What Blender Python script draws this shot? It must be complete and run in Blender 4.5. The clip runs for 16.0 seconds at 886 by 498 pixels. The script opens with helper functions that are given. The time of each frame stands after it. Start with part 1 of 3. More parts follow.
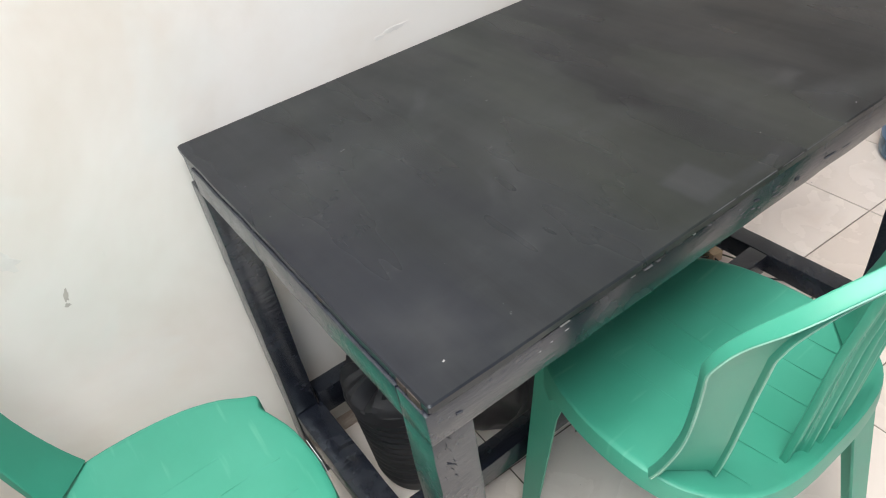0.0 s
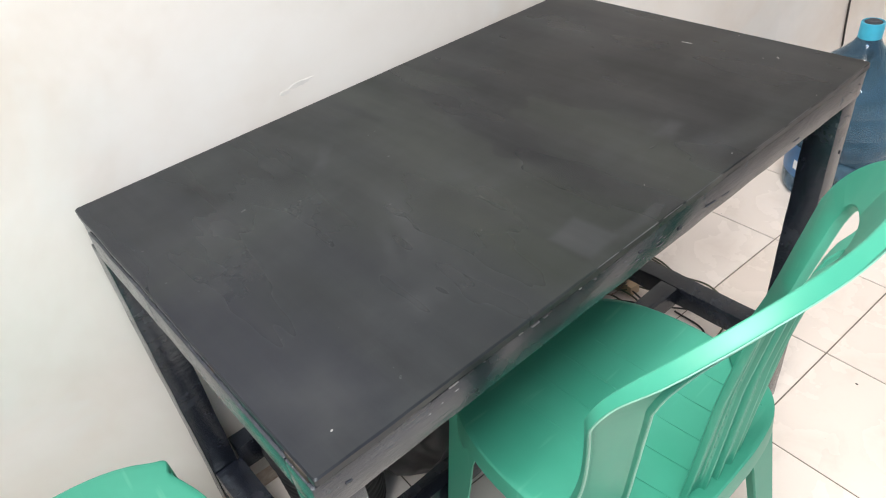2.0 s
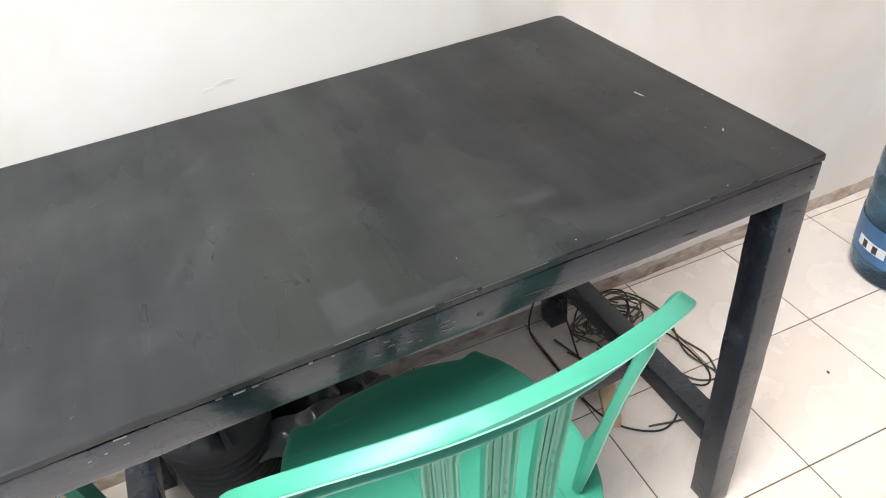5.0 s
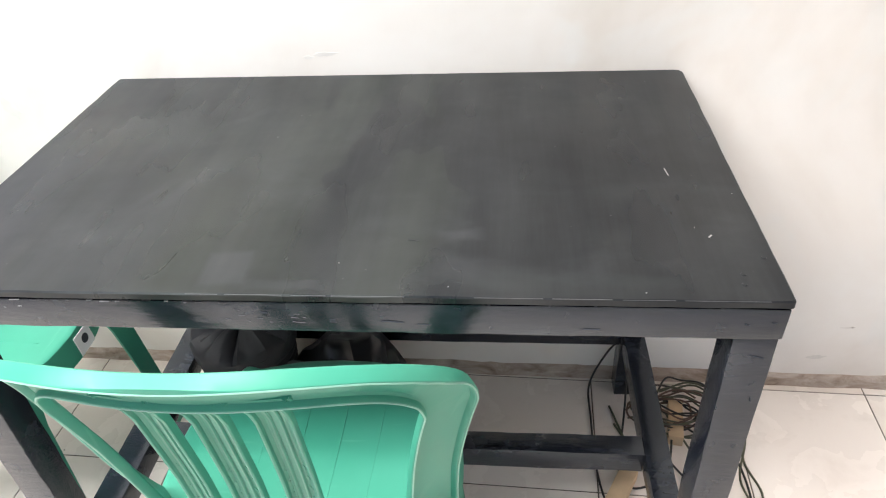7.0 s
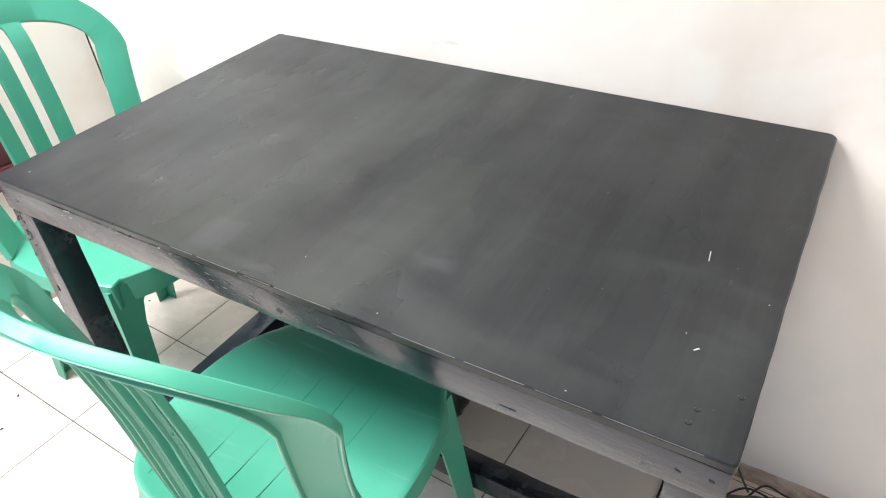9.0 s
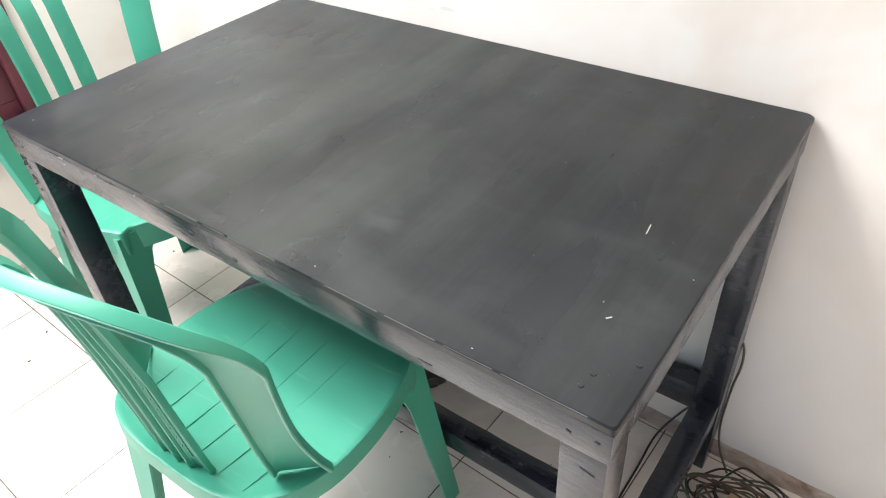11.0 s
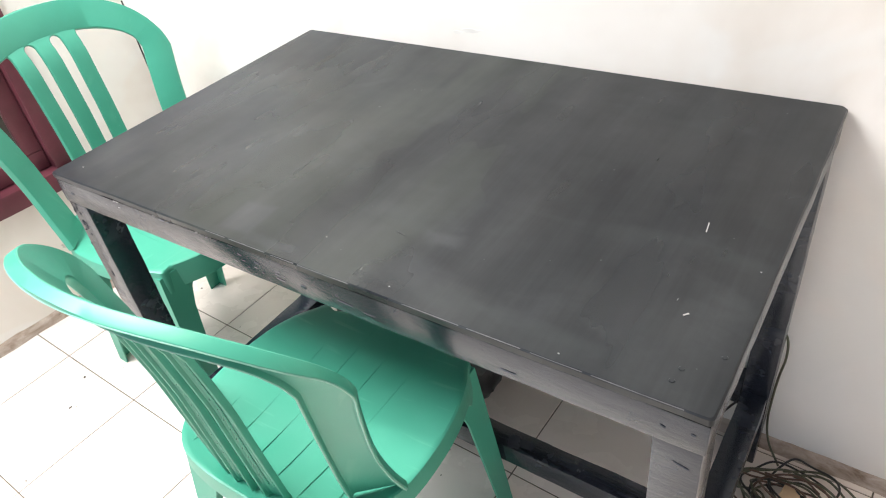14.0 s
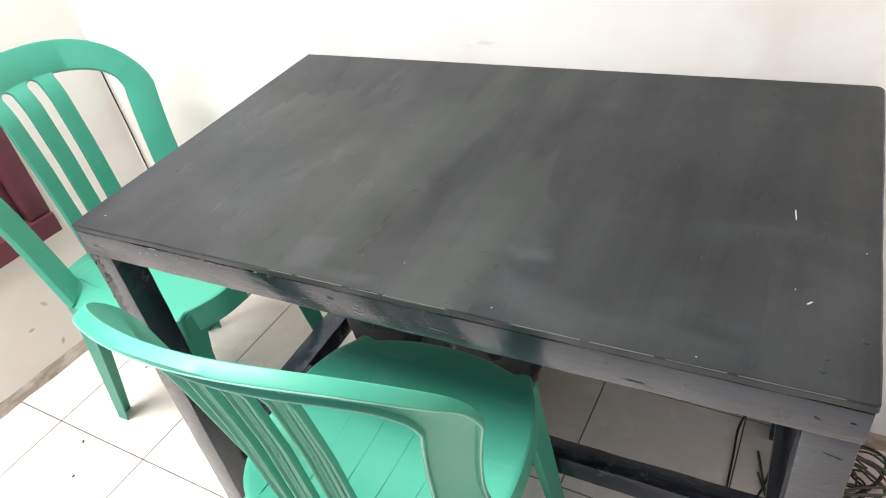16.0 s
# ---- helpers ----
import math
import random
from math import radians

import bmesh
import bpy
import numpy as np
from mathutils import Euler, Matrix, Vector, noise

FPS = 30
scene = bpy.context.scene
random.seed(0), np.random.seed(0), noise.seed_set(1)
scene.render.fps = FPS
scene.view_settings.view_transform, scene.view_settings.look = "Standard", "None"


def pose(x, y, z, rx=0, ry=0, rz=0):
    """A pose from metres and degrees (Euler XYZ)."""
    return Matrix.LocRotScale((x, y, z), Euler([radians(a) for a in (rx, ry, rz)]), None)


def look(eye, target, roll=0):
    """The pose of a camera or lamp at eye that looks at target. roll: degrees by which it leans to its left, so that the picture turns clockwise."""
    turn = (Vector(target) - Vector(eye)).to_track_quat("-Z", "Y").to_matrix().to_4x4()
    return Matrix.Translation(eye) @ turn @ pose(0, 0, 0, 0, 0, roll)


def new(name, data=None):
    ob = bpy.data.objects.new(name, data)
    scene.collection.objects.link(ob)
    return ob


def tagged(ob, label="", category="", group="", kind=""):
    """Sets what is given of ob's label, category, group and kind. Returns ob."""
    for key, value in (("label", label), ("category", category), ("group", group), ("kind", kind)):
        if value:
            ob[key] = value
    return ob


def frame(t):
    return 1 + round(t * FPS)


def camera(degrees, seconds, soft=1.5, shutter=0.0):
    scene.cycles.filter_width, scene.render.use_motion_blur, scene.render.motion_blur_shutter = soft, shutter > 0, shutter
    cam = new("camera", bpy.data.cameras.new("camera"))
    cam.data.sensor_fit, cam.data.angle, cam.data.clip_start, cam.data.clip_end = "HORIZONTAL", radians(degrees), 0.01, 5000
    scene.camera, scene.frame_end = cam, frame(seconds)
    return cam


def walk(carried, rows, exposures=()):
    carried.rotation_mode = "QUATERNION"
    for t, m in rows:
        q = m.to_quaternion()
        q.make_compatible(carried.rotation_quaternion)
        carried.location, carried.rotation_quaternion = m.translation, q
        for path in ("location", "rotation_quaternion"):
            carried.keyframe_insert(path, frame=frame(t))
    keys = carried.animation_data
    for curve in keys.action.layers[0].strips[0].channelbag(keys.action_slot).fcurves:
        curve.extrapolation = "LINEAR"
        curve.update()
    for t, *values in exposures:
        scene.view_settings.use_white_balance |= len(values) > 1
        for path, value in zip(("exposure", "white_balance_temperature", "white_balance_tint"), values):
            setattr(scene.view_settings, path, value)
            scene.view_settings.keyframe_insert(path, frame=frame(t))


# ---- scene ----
cam = camera(64.8, 16.0, 1.1)
PATH = [
    (0, (-0.155, -0.926, 1.203), (0.64, 0.406, -0.059), -9.3),
    (0.5, (-0.138, -0.935, 1.218), (0.718, 0.364, -0.039), -9.1),
    (1, (-0.122, -0.936, 1.227), (0.772, 0.342, -0.025), -8.3),
    (1.5, (-0.114, -0.948, 1.229), (0.813, 0.335, 0.006), -8.1),
    (2, (-0.102, -0.953, 1.232), (0.849, 0.315, 0.013), -7.6),
    (2.5, (-0.077, -0.962, 1.239), (0.903, 0.288, 0.024), -5.7),
    (3, (-0.01, -0.996, 1.24), (0.869, 0.314, 0.01), -6.1),
    (3.5, (0.082, -1.043, 1.242), (0.801, 0.355, 0.005), -6.3),
    (4, (0.167, -1.081, 1.236), (0.791, 0.362, 0.0), -8.0),
    (4.5, (0.221, -1.09, 1.239), (0.794, 0.371, -0.002), -7.1),
    (4.7, (0.247, -1.09, 1.231), (0.833, 0.367, -0.007), -6.9),
    (7, (0.712, -1.158, 1.224), (0.522, 0.443, 0.041), -3.6),
    (7.5, (0.766, -1.092, 1.214), (0.487, 0.488, 0.02), -3.2),
    (8, (0.808, -1.031, 1.203), (0.402, 0.496, -0.023), -3.5),
    (8.5, (0.878, -1.0, 1.204), (0.234, 0.47, 0.012), -5.0),
    (9, (0.993, -0.988, 1.223), (0.123, 0.351, 0.019), -3.8),
    (9.5, (1.066, -0.973, 1.221), (0.11, 0.297, 0.006), -4.2),
    (9.7, (1.085, -0.965, 1.222), (0.12, 0.281, -0.01), -4.2),
    (11.8, (1.115, -0.94, 1.225), (0.132, 0.261, -0.037), -4.6),
    (12, (1.113, -0.942, 1.23), (0.131, 0.266, -0.026), -4.5),
    (12.5, (1.112, -0.964, 1.231), (0.103, 0.259, 0.012), -5.2),
    (13, (1.101, -0.985, 1.238), (0.108, 0.254, 0.022), -5.7),
    (13.5, (1.082, -0.997, 1.241), (0.079, 0.24, 0.031), -6.9),
    (14, (1.063, -1.003, 1.239), (0.071, 0.238, 0.024), -8.4),
    (14.5, (1.032, -1.013, 1.239), (0.084, 0.255, 0.017), -8.8),
    (15, (0.995, -1.025, 1.239), (0.096, 0.267, 0.004), -9.2),
    (15.5, (0.946, -1.047, 1.238), (0.055, 0.263, 0.016), -10.1),
    (16, (0.903, -1.065, 1.243), (0.05, 0.29, 0.044), -10.2),
]
walk(cam, [(t, look(eye, target, roll)) for t, eye, target, roll in PATH],
     [(0, -0.34), (1.5, -0.26), (3, -0.14), (4.5, -0.04), (7, 0.22), (9, 0.35), (12.5, 0.35), (14, 0.31), (16, 0.26)])

# ---- light ----
world = bpy.data.worlds.new("world")
scene.world = world
world.use_nodes = True
wn = world.node_tree
sky = wn.nodes.new("ShaderNodeTexSky")
sky.sky_type, sky.sun_disc = "NISHITA", False
sky.dust_density, sky.ozone_density = 5.0, 0.0
sky.sun_elevation, sky.sun_rotation = radians(78), radians(248)
wn.nodes["Background"].inputs[1].default_value = 0.14
wn.links.new(sky.outputs[0], wn.nodes["Background"].inputs[0])

sun = new("sun", bpy.data.lights.new("sun", "SUN"))
sun.data.energy, sun.data.angle, sun.data.color = 1.5, radians(14), (1.0, 0.985, 0.97)
sun.matrix_world = look((0, 0, 0), (0.20, 0.08, -1.0))

# added area lamp, standing in for open-sky light over the porch eaves
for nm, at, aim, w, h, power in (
        ("sky_fill_lamp", (-0.70, -1.15, 2.55), (-0.58, -0.2, 0.3), 1.5, 0.9, 112.0),):
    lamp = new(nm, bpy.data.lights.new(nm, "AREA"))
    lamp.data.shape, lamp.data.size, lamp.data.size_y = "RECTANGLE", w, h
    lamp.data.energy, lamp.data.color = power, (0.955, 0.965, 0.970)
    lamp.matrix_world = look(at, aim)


# ---- materials ----
def material(name, base, rough=0.5, metal=0.0, spec=0.5):
    m = bpy.data.materials.new(name)
    m.use_nodes = True
    b = m.node_tree.nodes["Principled BSDF"]
    b.inputs["Base Color"].default_value = (*base, 1)
    b.inputs["Roughness"].default_value = rough
    b.inputs["Metallic"].default_value = metal
    b.inputs["Specular IOR Level"].default_value = spec
    return m, m.node_tree, b


def coords(nt, scale=(1, 1, 1), turn=0.0):
    tc = nt.nodes.new("ShaderNodeTexCoord")
    mp = nt.nodes.new("ShaderNodeMapping")
    mp.inputs["Scale"].default_value = scale
    mp.inputs["Rotation"].default_value = (0, 0, turn)
    nt.links.new(tc.outputs["Object"], mp.inputs[0])
    return mp.outputs[0]


def grain(nt, where, scale, detail=4.0, rough=0.55, warp=0.0):
    n = nt.nodes.new("ShaderNodeTexNoise")
    n.inputs["Scale"].default_value = scale
    n.inputs["Detail"].default_value = detail
    n.inputs["Roughness"].default_value = rough
    n.inputs["Distortion"].default_value = warp
    nt.links.new(where, n.inputs["Vector"])
    return n.outputs["Fac"]


def ramp(nt, fac, *stops):
    r = nt.nodes.new("ShaderNodeValToRGB")
    els = r.color_ramp.elements
    while len(els) < len(stops):
        els.new(0.5)
    for e, (p, c) in zip(els, stops):
        e.position, e.color = p, (*c, 1) if len(c) == 3 else c
    nt.links.new(fac, r.inputs[0])
    return r.outputs[0]


def grey(v):
    return (v, v, v)


def mix(nt, fac, a, b, mode="MIX"):
    n = nt.nodes.new("ShaderNodeMix")
    n.data_type, n.blend_type = "RGBA", mode
    for slot, v in ((0, fac), (6, a), (7, b)):
        if hasattr(v, "links"):
            nt.links.new(v, n.inputs[slot])
        elif slot == 0:
            n.inputs[0].default_value = v
        else:
            n.inputs[slot].default_value = (*v, 1)
    return n.outputs[2]


def bump(nt, b, height, strength=0.2, distance=0.002):
    n = nt.nodes.new("ShaderNodeBump")
    n.inputs["Strength"].default_value = strength
    n.inputs["Distance"].default_value = distance
    nt.links.new(height, n.inputs["Height"])
    nt.links.new(n.outputs[0], b.inputs["Normal"])


def mat_wall(name="painted_plaster"):
    m, nt, b = material(name, (0.8, 0.77, 0.73), 0.75, spec=0.25)
    w = coords(nt)
    big = ramp(nt, grain(nt, w, 1.6, 5, 0.6, 0.4), (0.34, (0.735, 0.675, 0.605)), (0.52, (0.83, 0.79, 0.74)), (0.68, (0.865, 0.845, 0.81)))
    patch = ramp(nt, grain(nt, w, 4.5, 3, 0.5, 0.8), (0.56, grey(0)), (0.64, grey(1)))
    col = mix(nt, patch, big, mix(nt, 0.35, big, (0.80, 0.80, 0.77)))
    scuff = ramp(nt, grain(nt, coords(nt, (9, 9, 4), 0.3), 1.3, 4, 0.6, 0.4), (0.72, grey(0)), (0.80, grey(0.3)))
    col = mix(nt, scuff, col, (0.50, 0.46, 0.40))
    nt.links.new(col, b.inputs["Base Color"])
    bump(nt, b, grain(nt, w, 55, 6, 0.6), 0.12, 0.003)
    return m


def mat_skirting():
    m, nt, b = material("stained_cement", (0.4, 0.33, 0.27), 0.85, spec=0.2)
    w = coords(nt, (1, 1, 2.2))
    c = ramp(nt, grain(nt, w, 14, 6, 0.65, 0.6), (0.30, (0.22, 0.16, 0.115)), (0.48, (0.42, 0.34, 0.28)), (0.72, (0.62, 0.55, 0.48)))
    nt.links.new(c, b.inputs["Base Color"])
    bump(nt, b, grain(nt, w, 60, 5), 0.5, 0.003)
    return m


def mat_tile():
    m, nt, b = material("glazed_ceramic", (0.8, 0.77, 0.73), 0.22, spec=0.5)
    w = coords(nt)
    info = nt.nodes.new("ShaderNodeObjectInfo")
    tone = ramp(nt, info.outputs["Random"], (0.0, (0.765, 0.685, 0.615)), (1.0, (0.82, 0.755, 0.695)))
    dirt = ramp(nt, grain(nt, w, 9, 6, 0.65, 0.5), (0.50, grey(0)), (0.80, grey(0.35)))
    col = mix(nt, dirt, tone, (0.52, 0.44, 0.37))
    speck = ramp(nt, grain(nt, w, 120, 2, 0.5), (0.76, grey(0)), (0.79, grey(0.6)))
    col = mix(nt, speck, col, (0.3, 0.24, 0.19))
    nt.links.new(col, b.inputs["Base Color"])
    nt.links.new(ramp(nt, grain(nt, w, 7, 4), (0.3, grey(0.18)), (0.8, grey(0.38))), b.inputs["Roughness"])
    bump(nt, b, grain(nt, w, 30, 3), 0.03, 0.001)
    return m


def stain(nt, where, cx, cy, hw, hh, turn=0.0, ragged=0.02, edge=0.25, full=1.0):
    """A mask for one stain with its own place and size; ragged: how far its outline wanders."""
    mp = nt.nodes.new("ShaderNodeMapping")
    mp.vector_type = "TEXTURE"
    mp.inputs["Location"].default_value = (cx, cy, 0)
    mp.inputs["Rotation"].default_value = (0, 0, turn)
    mp.inputs["Scale"].default_value = (hw, hh, 1)
    wob = nt.nodes.new("ShaderNodeTexNoise")
    wob.inputs["Scale"].default_value, wob.inputs["Detail"].default_value = 22, 4
    nt.links.new(where, wob.inputs["Vector"])
    add = nt.nodes.new("ShaderNodeVectorMath")
    add.operation = "MULTIPLY_ADD"
    nt.links.new(wob.outputs["Color"], add.inputs[0])
    add.inputs[1].default_value = (ragged * 2, ragged * 2, 0)
    nt.links.new(where, add.inputs[2])
    off = nt.nodes.new("ShaderNodeVectorMath")
    off.operation = "SUBTRACT"
    nt.links.new(add.outputs[0], off.inputs[0])
    off.inputs[1].default_value = (ragged, ragged, 0)
    nt.links.new(off.outputs[0], mp.inputs[0])
    ab = nt.nodes.new("ShaderNodeVectorMath")
    ab.operation = "ABSOLUTE"
    nt.links.new(mp.outputs[0], ab.inputs[0])
    sep = nt.nodes.new("ShaderNodeSeparateXYZ")
    nt.links.new(ab.outputs[0], sep.inputs[0])
    top = nt.nodes.new("ShaderNodeMath")
    top.operation = "MAXIMUM"
    nt.links.new(sep.outputs[0], top.inputs[0])
    nt.links.new(sep.outputs[1], top.inputs[1])
    return ramp(nt, top.outputs[0], (1.0 - edge, grey(full)), (1.0, grey(0)))


def mat_black_top():
    m, nt, b = material("worn_black_paint", (0.015, 0.016, 0.017), 0.35, spec=0.4)
    w = coords(nt)
    # thin coats, bluish then greenish; other end near black, standing in for dimmer reflection
    apart = nt.nodes.new("ShaderNodeSeparateXYZ")
    nt.links.new(w, apart.inputs[0])
    drift = nt.nodes.new("ShaderNodeMath")
    drift.operation = "MULTIPLY_ADD"
    nt.links.new(grain(nt, coords(nt, (1.6, 0.7, 1), 0.1), 2.6, 3, 0.5), drift.inputs[0])
    drift.inputs[1].default_value = 0.9
    nt.links.new(apart.outputs[0], drift.inputs[2])
    band = drift.outputs[0]
    col = ramp(nt, band, (0.42, (0.0125, 0.0140, 0.0195)), (0.62, (0.0140, 0.0162, 0.0180)), (0.80, (0.0172, 0.0205, 0.0172)), (1.05, (0.0140, 0.0165, 0.0150)),
               (1.20, (0.0065, 0.0074, 0.0085)))
    # brush strokes across the board
    stroke = ramp(nt, grain(nt, coords(nt, (8, 1.1, 1), 0.10), 1.6, 3, 0.5), (0.46, grey(0)), (0.66, grey(0.75)))
    col = mix(nt, stroke, col, (0.0070, 0.0082, 0.0100))
    wipe = ramp(nt, grain(nt, coords(nt, (1.3, 5.5, 1), 0.75), 1.7, 3, 0.5), (0.53, grey(0)), (0.66, grey(0.75)))
    col = mix(nt, wipe, col, (0.0210, 0.0245, 0.0245))
    # greyish dusty smears
    dust = ramp(nt, grain(nt, coords(nt, (2.4, 3.2, 1), 0.2), 2.6, 6, 0.62), (0.55, grey(0)), (0.76, grey(0.55)))
    col = mix(nt, dust, col, (0.033, 0.036, 0.038))
    # single smears: a square tape mark, palm wipes and a dull trail near the front
    for cx, cy, hw, hh, turn, ragged, edge, full in ((0.392, -0.556, 0.030, 0.034, 0.1, 0.004, 0.25, 0.55), (0.655, -0.487, 0.034, 0.018, 0.2, 0.016, 0.7, 0.6), (0.66, -0.55, 0.05, 0.03, -0.3, 0.02, 0.8, 0.45),
                                                     (0.275, -0.385, 0.016, 0.085, -0.45, 0.012, 0.8, 0.5), (0.235, -0.40, 0.010, 0.06, -0.5, 0.01, 0.8, 0.4), (0.116, -0.20, 0.035, 0.05, -0.2, 0.016, 0.8, 0.5),
                                                     (0.30, -0.165, 0.012, 0.05, -0.75, 0.01, 0.7, 0.5), (0.06, -0.53, 0.045, 0.05, 0.2, 0.02, 0.8, 0.5), (0.20, -0.50, 0.03, 0.025, 0.1, 0.015, 0.8, 0.45),
                                                     (0.47, -0.585, 0.06, 0.012, 0.0, 0.01, 0.7, 0.5)):
        col = mix(nt, stain(nt, w, cx, cy, hw, hh, turn, ragged, edge, full), col, (0.034, 0.036, 0.039))
    for cx, cy, hw, hh, turn in ((0.42, -0.10, 0.012, 0.09, 0.15), (0.52, -0.16, 0.016, 0.14, 0.1), (0.60, -0.12, 0.012, 0.10, 0.08), (0.70, -0.20, 0.020, 0.16, 0.06), (0.79, -0.28, 0.014, 0.16, 0.05), (0.14, -0.10, 0.012, 0.08, 0.3), (0.22, -0.13, 0.014, 0.09, 0.25)):
        col = mix(nt, stain(nt, w, cx, cy, hw, hh, turn, 0.014, 0.85, 0.7), col, (0.0050, 0.0056, 0.0068))
    hair = ramp(nt, grain(nt, coords(nt, (30, 1.8, 1), 0.06), 6, 3, 0.6), (0.35, grey(0)), (0.80, grey(0.4)))
    col = mix(nt, hair, col, (0.021, 0.022, 0.024))
    speck = ramp(nt, grain(nt, w, 95, 2, 0.5), (0.765, grey(0)), (0.79, grey(0.55)))
    col = mix(nt, speck, col, (0.12, 0.12, 0.12))
    nt.links.new(col, b.inputs["Base Color"])
    b.inputs["Specular Tint"].default_value = (0.90, 0.97, 1.0, 1)
    gloss = mix(nt, 0.5, grain(nt, coords(nt, (7, 0.9, 1), 0.12), 1.7, 3, 0.5), grain(nt, coords(nt, (2.0, 2.6, 1), -0.4), 2.4, 4, 0.55))
    nt.links.new(ramp(nt, gloss, (0.36, grey(0.24)), (0.50, grey(0.38)), (0.64, grey(0.56))), b.inputs["Specular IOR Level"])
    nt.links.new(ramp(nt, grain(nt, coords(nt, (6, 1.6, 1), 0.15), 1.8, 3, 0.5), (0.32, grey(0.24)), (0.70, grey(0.40))), b.inputs["Roughness"])
    bump(nt, b, grain(nt, coords(nt, (40, 2, 1), 0.06), 8, 2, 0.5), 0.02, 0.001)
    return m


def mat_black_frame():
    m, nt, b = material("black_painted_wood", (0.03, 0.03, 0.035), 0.35, spec=0.65)
    b.inputs["Specular Tint"].default_value = (0.84, 0.93, 1.0, 1)
    b.inputs["Coat Weight"].default_value, b.inputs["Coat Roughness"].default_value = 0.15, 0.2
    w = coords(nt)
    col = ramp(nt, grain(nt, w, 9, 5, 0.6, 0.2), (0.3, (0.007, 0.0085, 0.015)), (0.55, (0.015, 0.0175, 0.026)), (0.75, (0.040, 0.044, 0.054)))
    scratch = ramp(nt, grain(nt, coords(nt, (1.5, 16, 16)), 5, 5, 0.65), (0.52, grey(0)), (0.66, grey(0.75)))
    col = mix(nt, scratch, col, (0.0045, 0.005, 0.008))
    pit = ramp(nt, grain(nt, coords(nt, (1, 1.6, 1.6)), 46, 3, 0.6, 0.8), (0.62, grey(0)), (0.68, grey(0.9)))
    col = mix(nt, pit, col, (0.003, 0.003, 0.004))
    rub = ramp(nt, grain(nt, w, 38, 6, 0.7, 0.4), (0.66, grey(0)), (0.74, grey(0.6)))
    col = mix(nt, rub, col, (0.10, 0.096, 0.098))
    nt.links.new(col, b.inputs["Base Color"])
    nt.links.new(ramp(nt, grain(nt, w, 22, 4), (0.3, grey(0.15)), (0.8, grey(0.34))), b.inputs["Roughness"])
    bump(nt, b, grain(nt, coords(nt, (1, 4, 4)), 30, 4, 0.6), 0.25, 0.003)
    return m


def mat_green():
    m, nt, b = material("green_plastic", (0.02, 0.33, 0.2), 0.34, spec=0.5)
    w = coords(nt)
    col = ramp(nt, grain(nt, w, 6, 4, 0.5), (0.3, (0.042, 0.285, 0.192)), (0.7, (0.058, 0.325, 0.226)))
    scr = ramp(nt, grain(nt, coords(nt, (4, 40, 4), 0.6), 2.2, 2, 0.5, 0.1), (0.64, grey(0)), (0.80, grey(0.25)))
    col = mix(nt, scr, col, (0.20, 0.50, 0.36))
    nt.links.new(col, b.inputs["Base Color"])
    nt.links.new(ramp(nt, grain(nt, w, 12, 4), (0.3, grey(0.38)), (0.8, grey(0.50))), b.inputs["Roughness"])
    bump(nt, b, grain(nt, w, 60, 2), 0.02, 0.001)
    return m


def mat_plain(name, base, rough, vary=0.25, scale=18, metal=0.0, relief=0.15):
    m, nt, b = material(name, base, rough, metal)
    w = coords(nt)
    lo, hi = tuple(c * (1 - vary) for c in base), tuple(min(1, c * (1 + vary)) for c in base)
    nt.links.new(ramp(nt, grain(nt, w, scale, 5), (0.3, lo), (0.72, hi)), b.inputs["Base Color"])
    bump(nt, b, grain(nt, w, scale * 4, 4), relief, 0.002)
    return m


def mat_glass(name, tint, rough=0.05, ior=1.4):
    m, nt, b = material(name, tint, rough)
    b.inputs["Transmission Weight"].default_value = 1.0
    b.inputs["IOR"].default_value = ior
    return m


WALL, SKIRT, TILE, TOP, FRAME, GREEN = mat_wall(), mat_skirting(), mat_tile(), mat_black_top(), mat_black_frame(), mat_green()
# lighter green that paints the highlights along the chair rims
GLINTGREEN = mat_plain("rim_glint_green", (0.26, 0.52, 0.42), 0.4, 0.15, 30)
GROUT = mat_plain("dirty_grout", (0.13, 0.105, 0.085), 0.9, 0.35, 40)
CHIP = mat_plain("chipped_pale", (0.36, 0.35, 0.34), 0.7, 0.1)
WORNGLINT = mat_plain("worn_paint_and_glint", (0.075, 0.075, 0.080), 0.5, 0.3, 60)
BAREWOOD = mat_plain("bare_brown_wood", (0.045, 0.032, 0.026), 0.8, 0.5, 60)
SCUFF = mat_plain("scuffed_plaster", (0.50, 0.46, 0.41), 0.85, 0.15, 60)
FAINT = mat_plain("faint_plaster_stain", (0.755, 0.725, 0.68), 0.8, 0.06, 40)
MAROON = mat_plain("maroon_paint", (0.125, 0.034, 0.046), 0.32, 0.35, 8)
CABLE = mat_plain("dull_green_cable", (0.075, 0.078, 0.045), 0.5, 0.35, 30)
DARKCABLE = mat_plain("dark_cable", (0.018, 0.016, 0.014), 0.5, 0.3, 30)
BROWNCABLE = mat_plain("brown_cable", (0.10, 0.055, 0.035), 0.5, 0.3, 30)
PINE = mat_plain("bare_pine", (0.62, 0.45, 0.28), 0.7, 0.2, 12)
BIN = mat_plain("black_ribbed_plastic", (0.012, 0.013, 0.016), 0.62, 0.3, 20)
BAG = mat_plain("black_film", (0.012, 0.012, 0.014), 0.32, 0.3, 12)
GREYFILM = mat_plain("grey_shiny_film", (0.10, 0.10, 0.10), 0.10, 0.5, 14)
BOTTLE = mat_glass("blue_polycarbonate", (0.27, 0.42, 0.54), 0.08, 1.35)
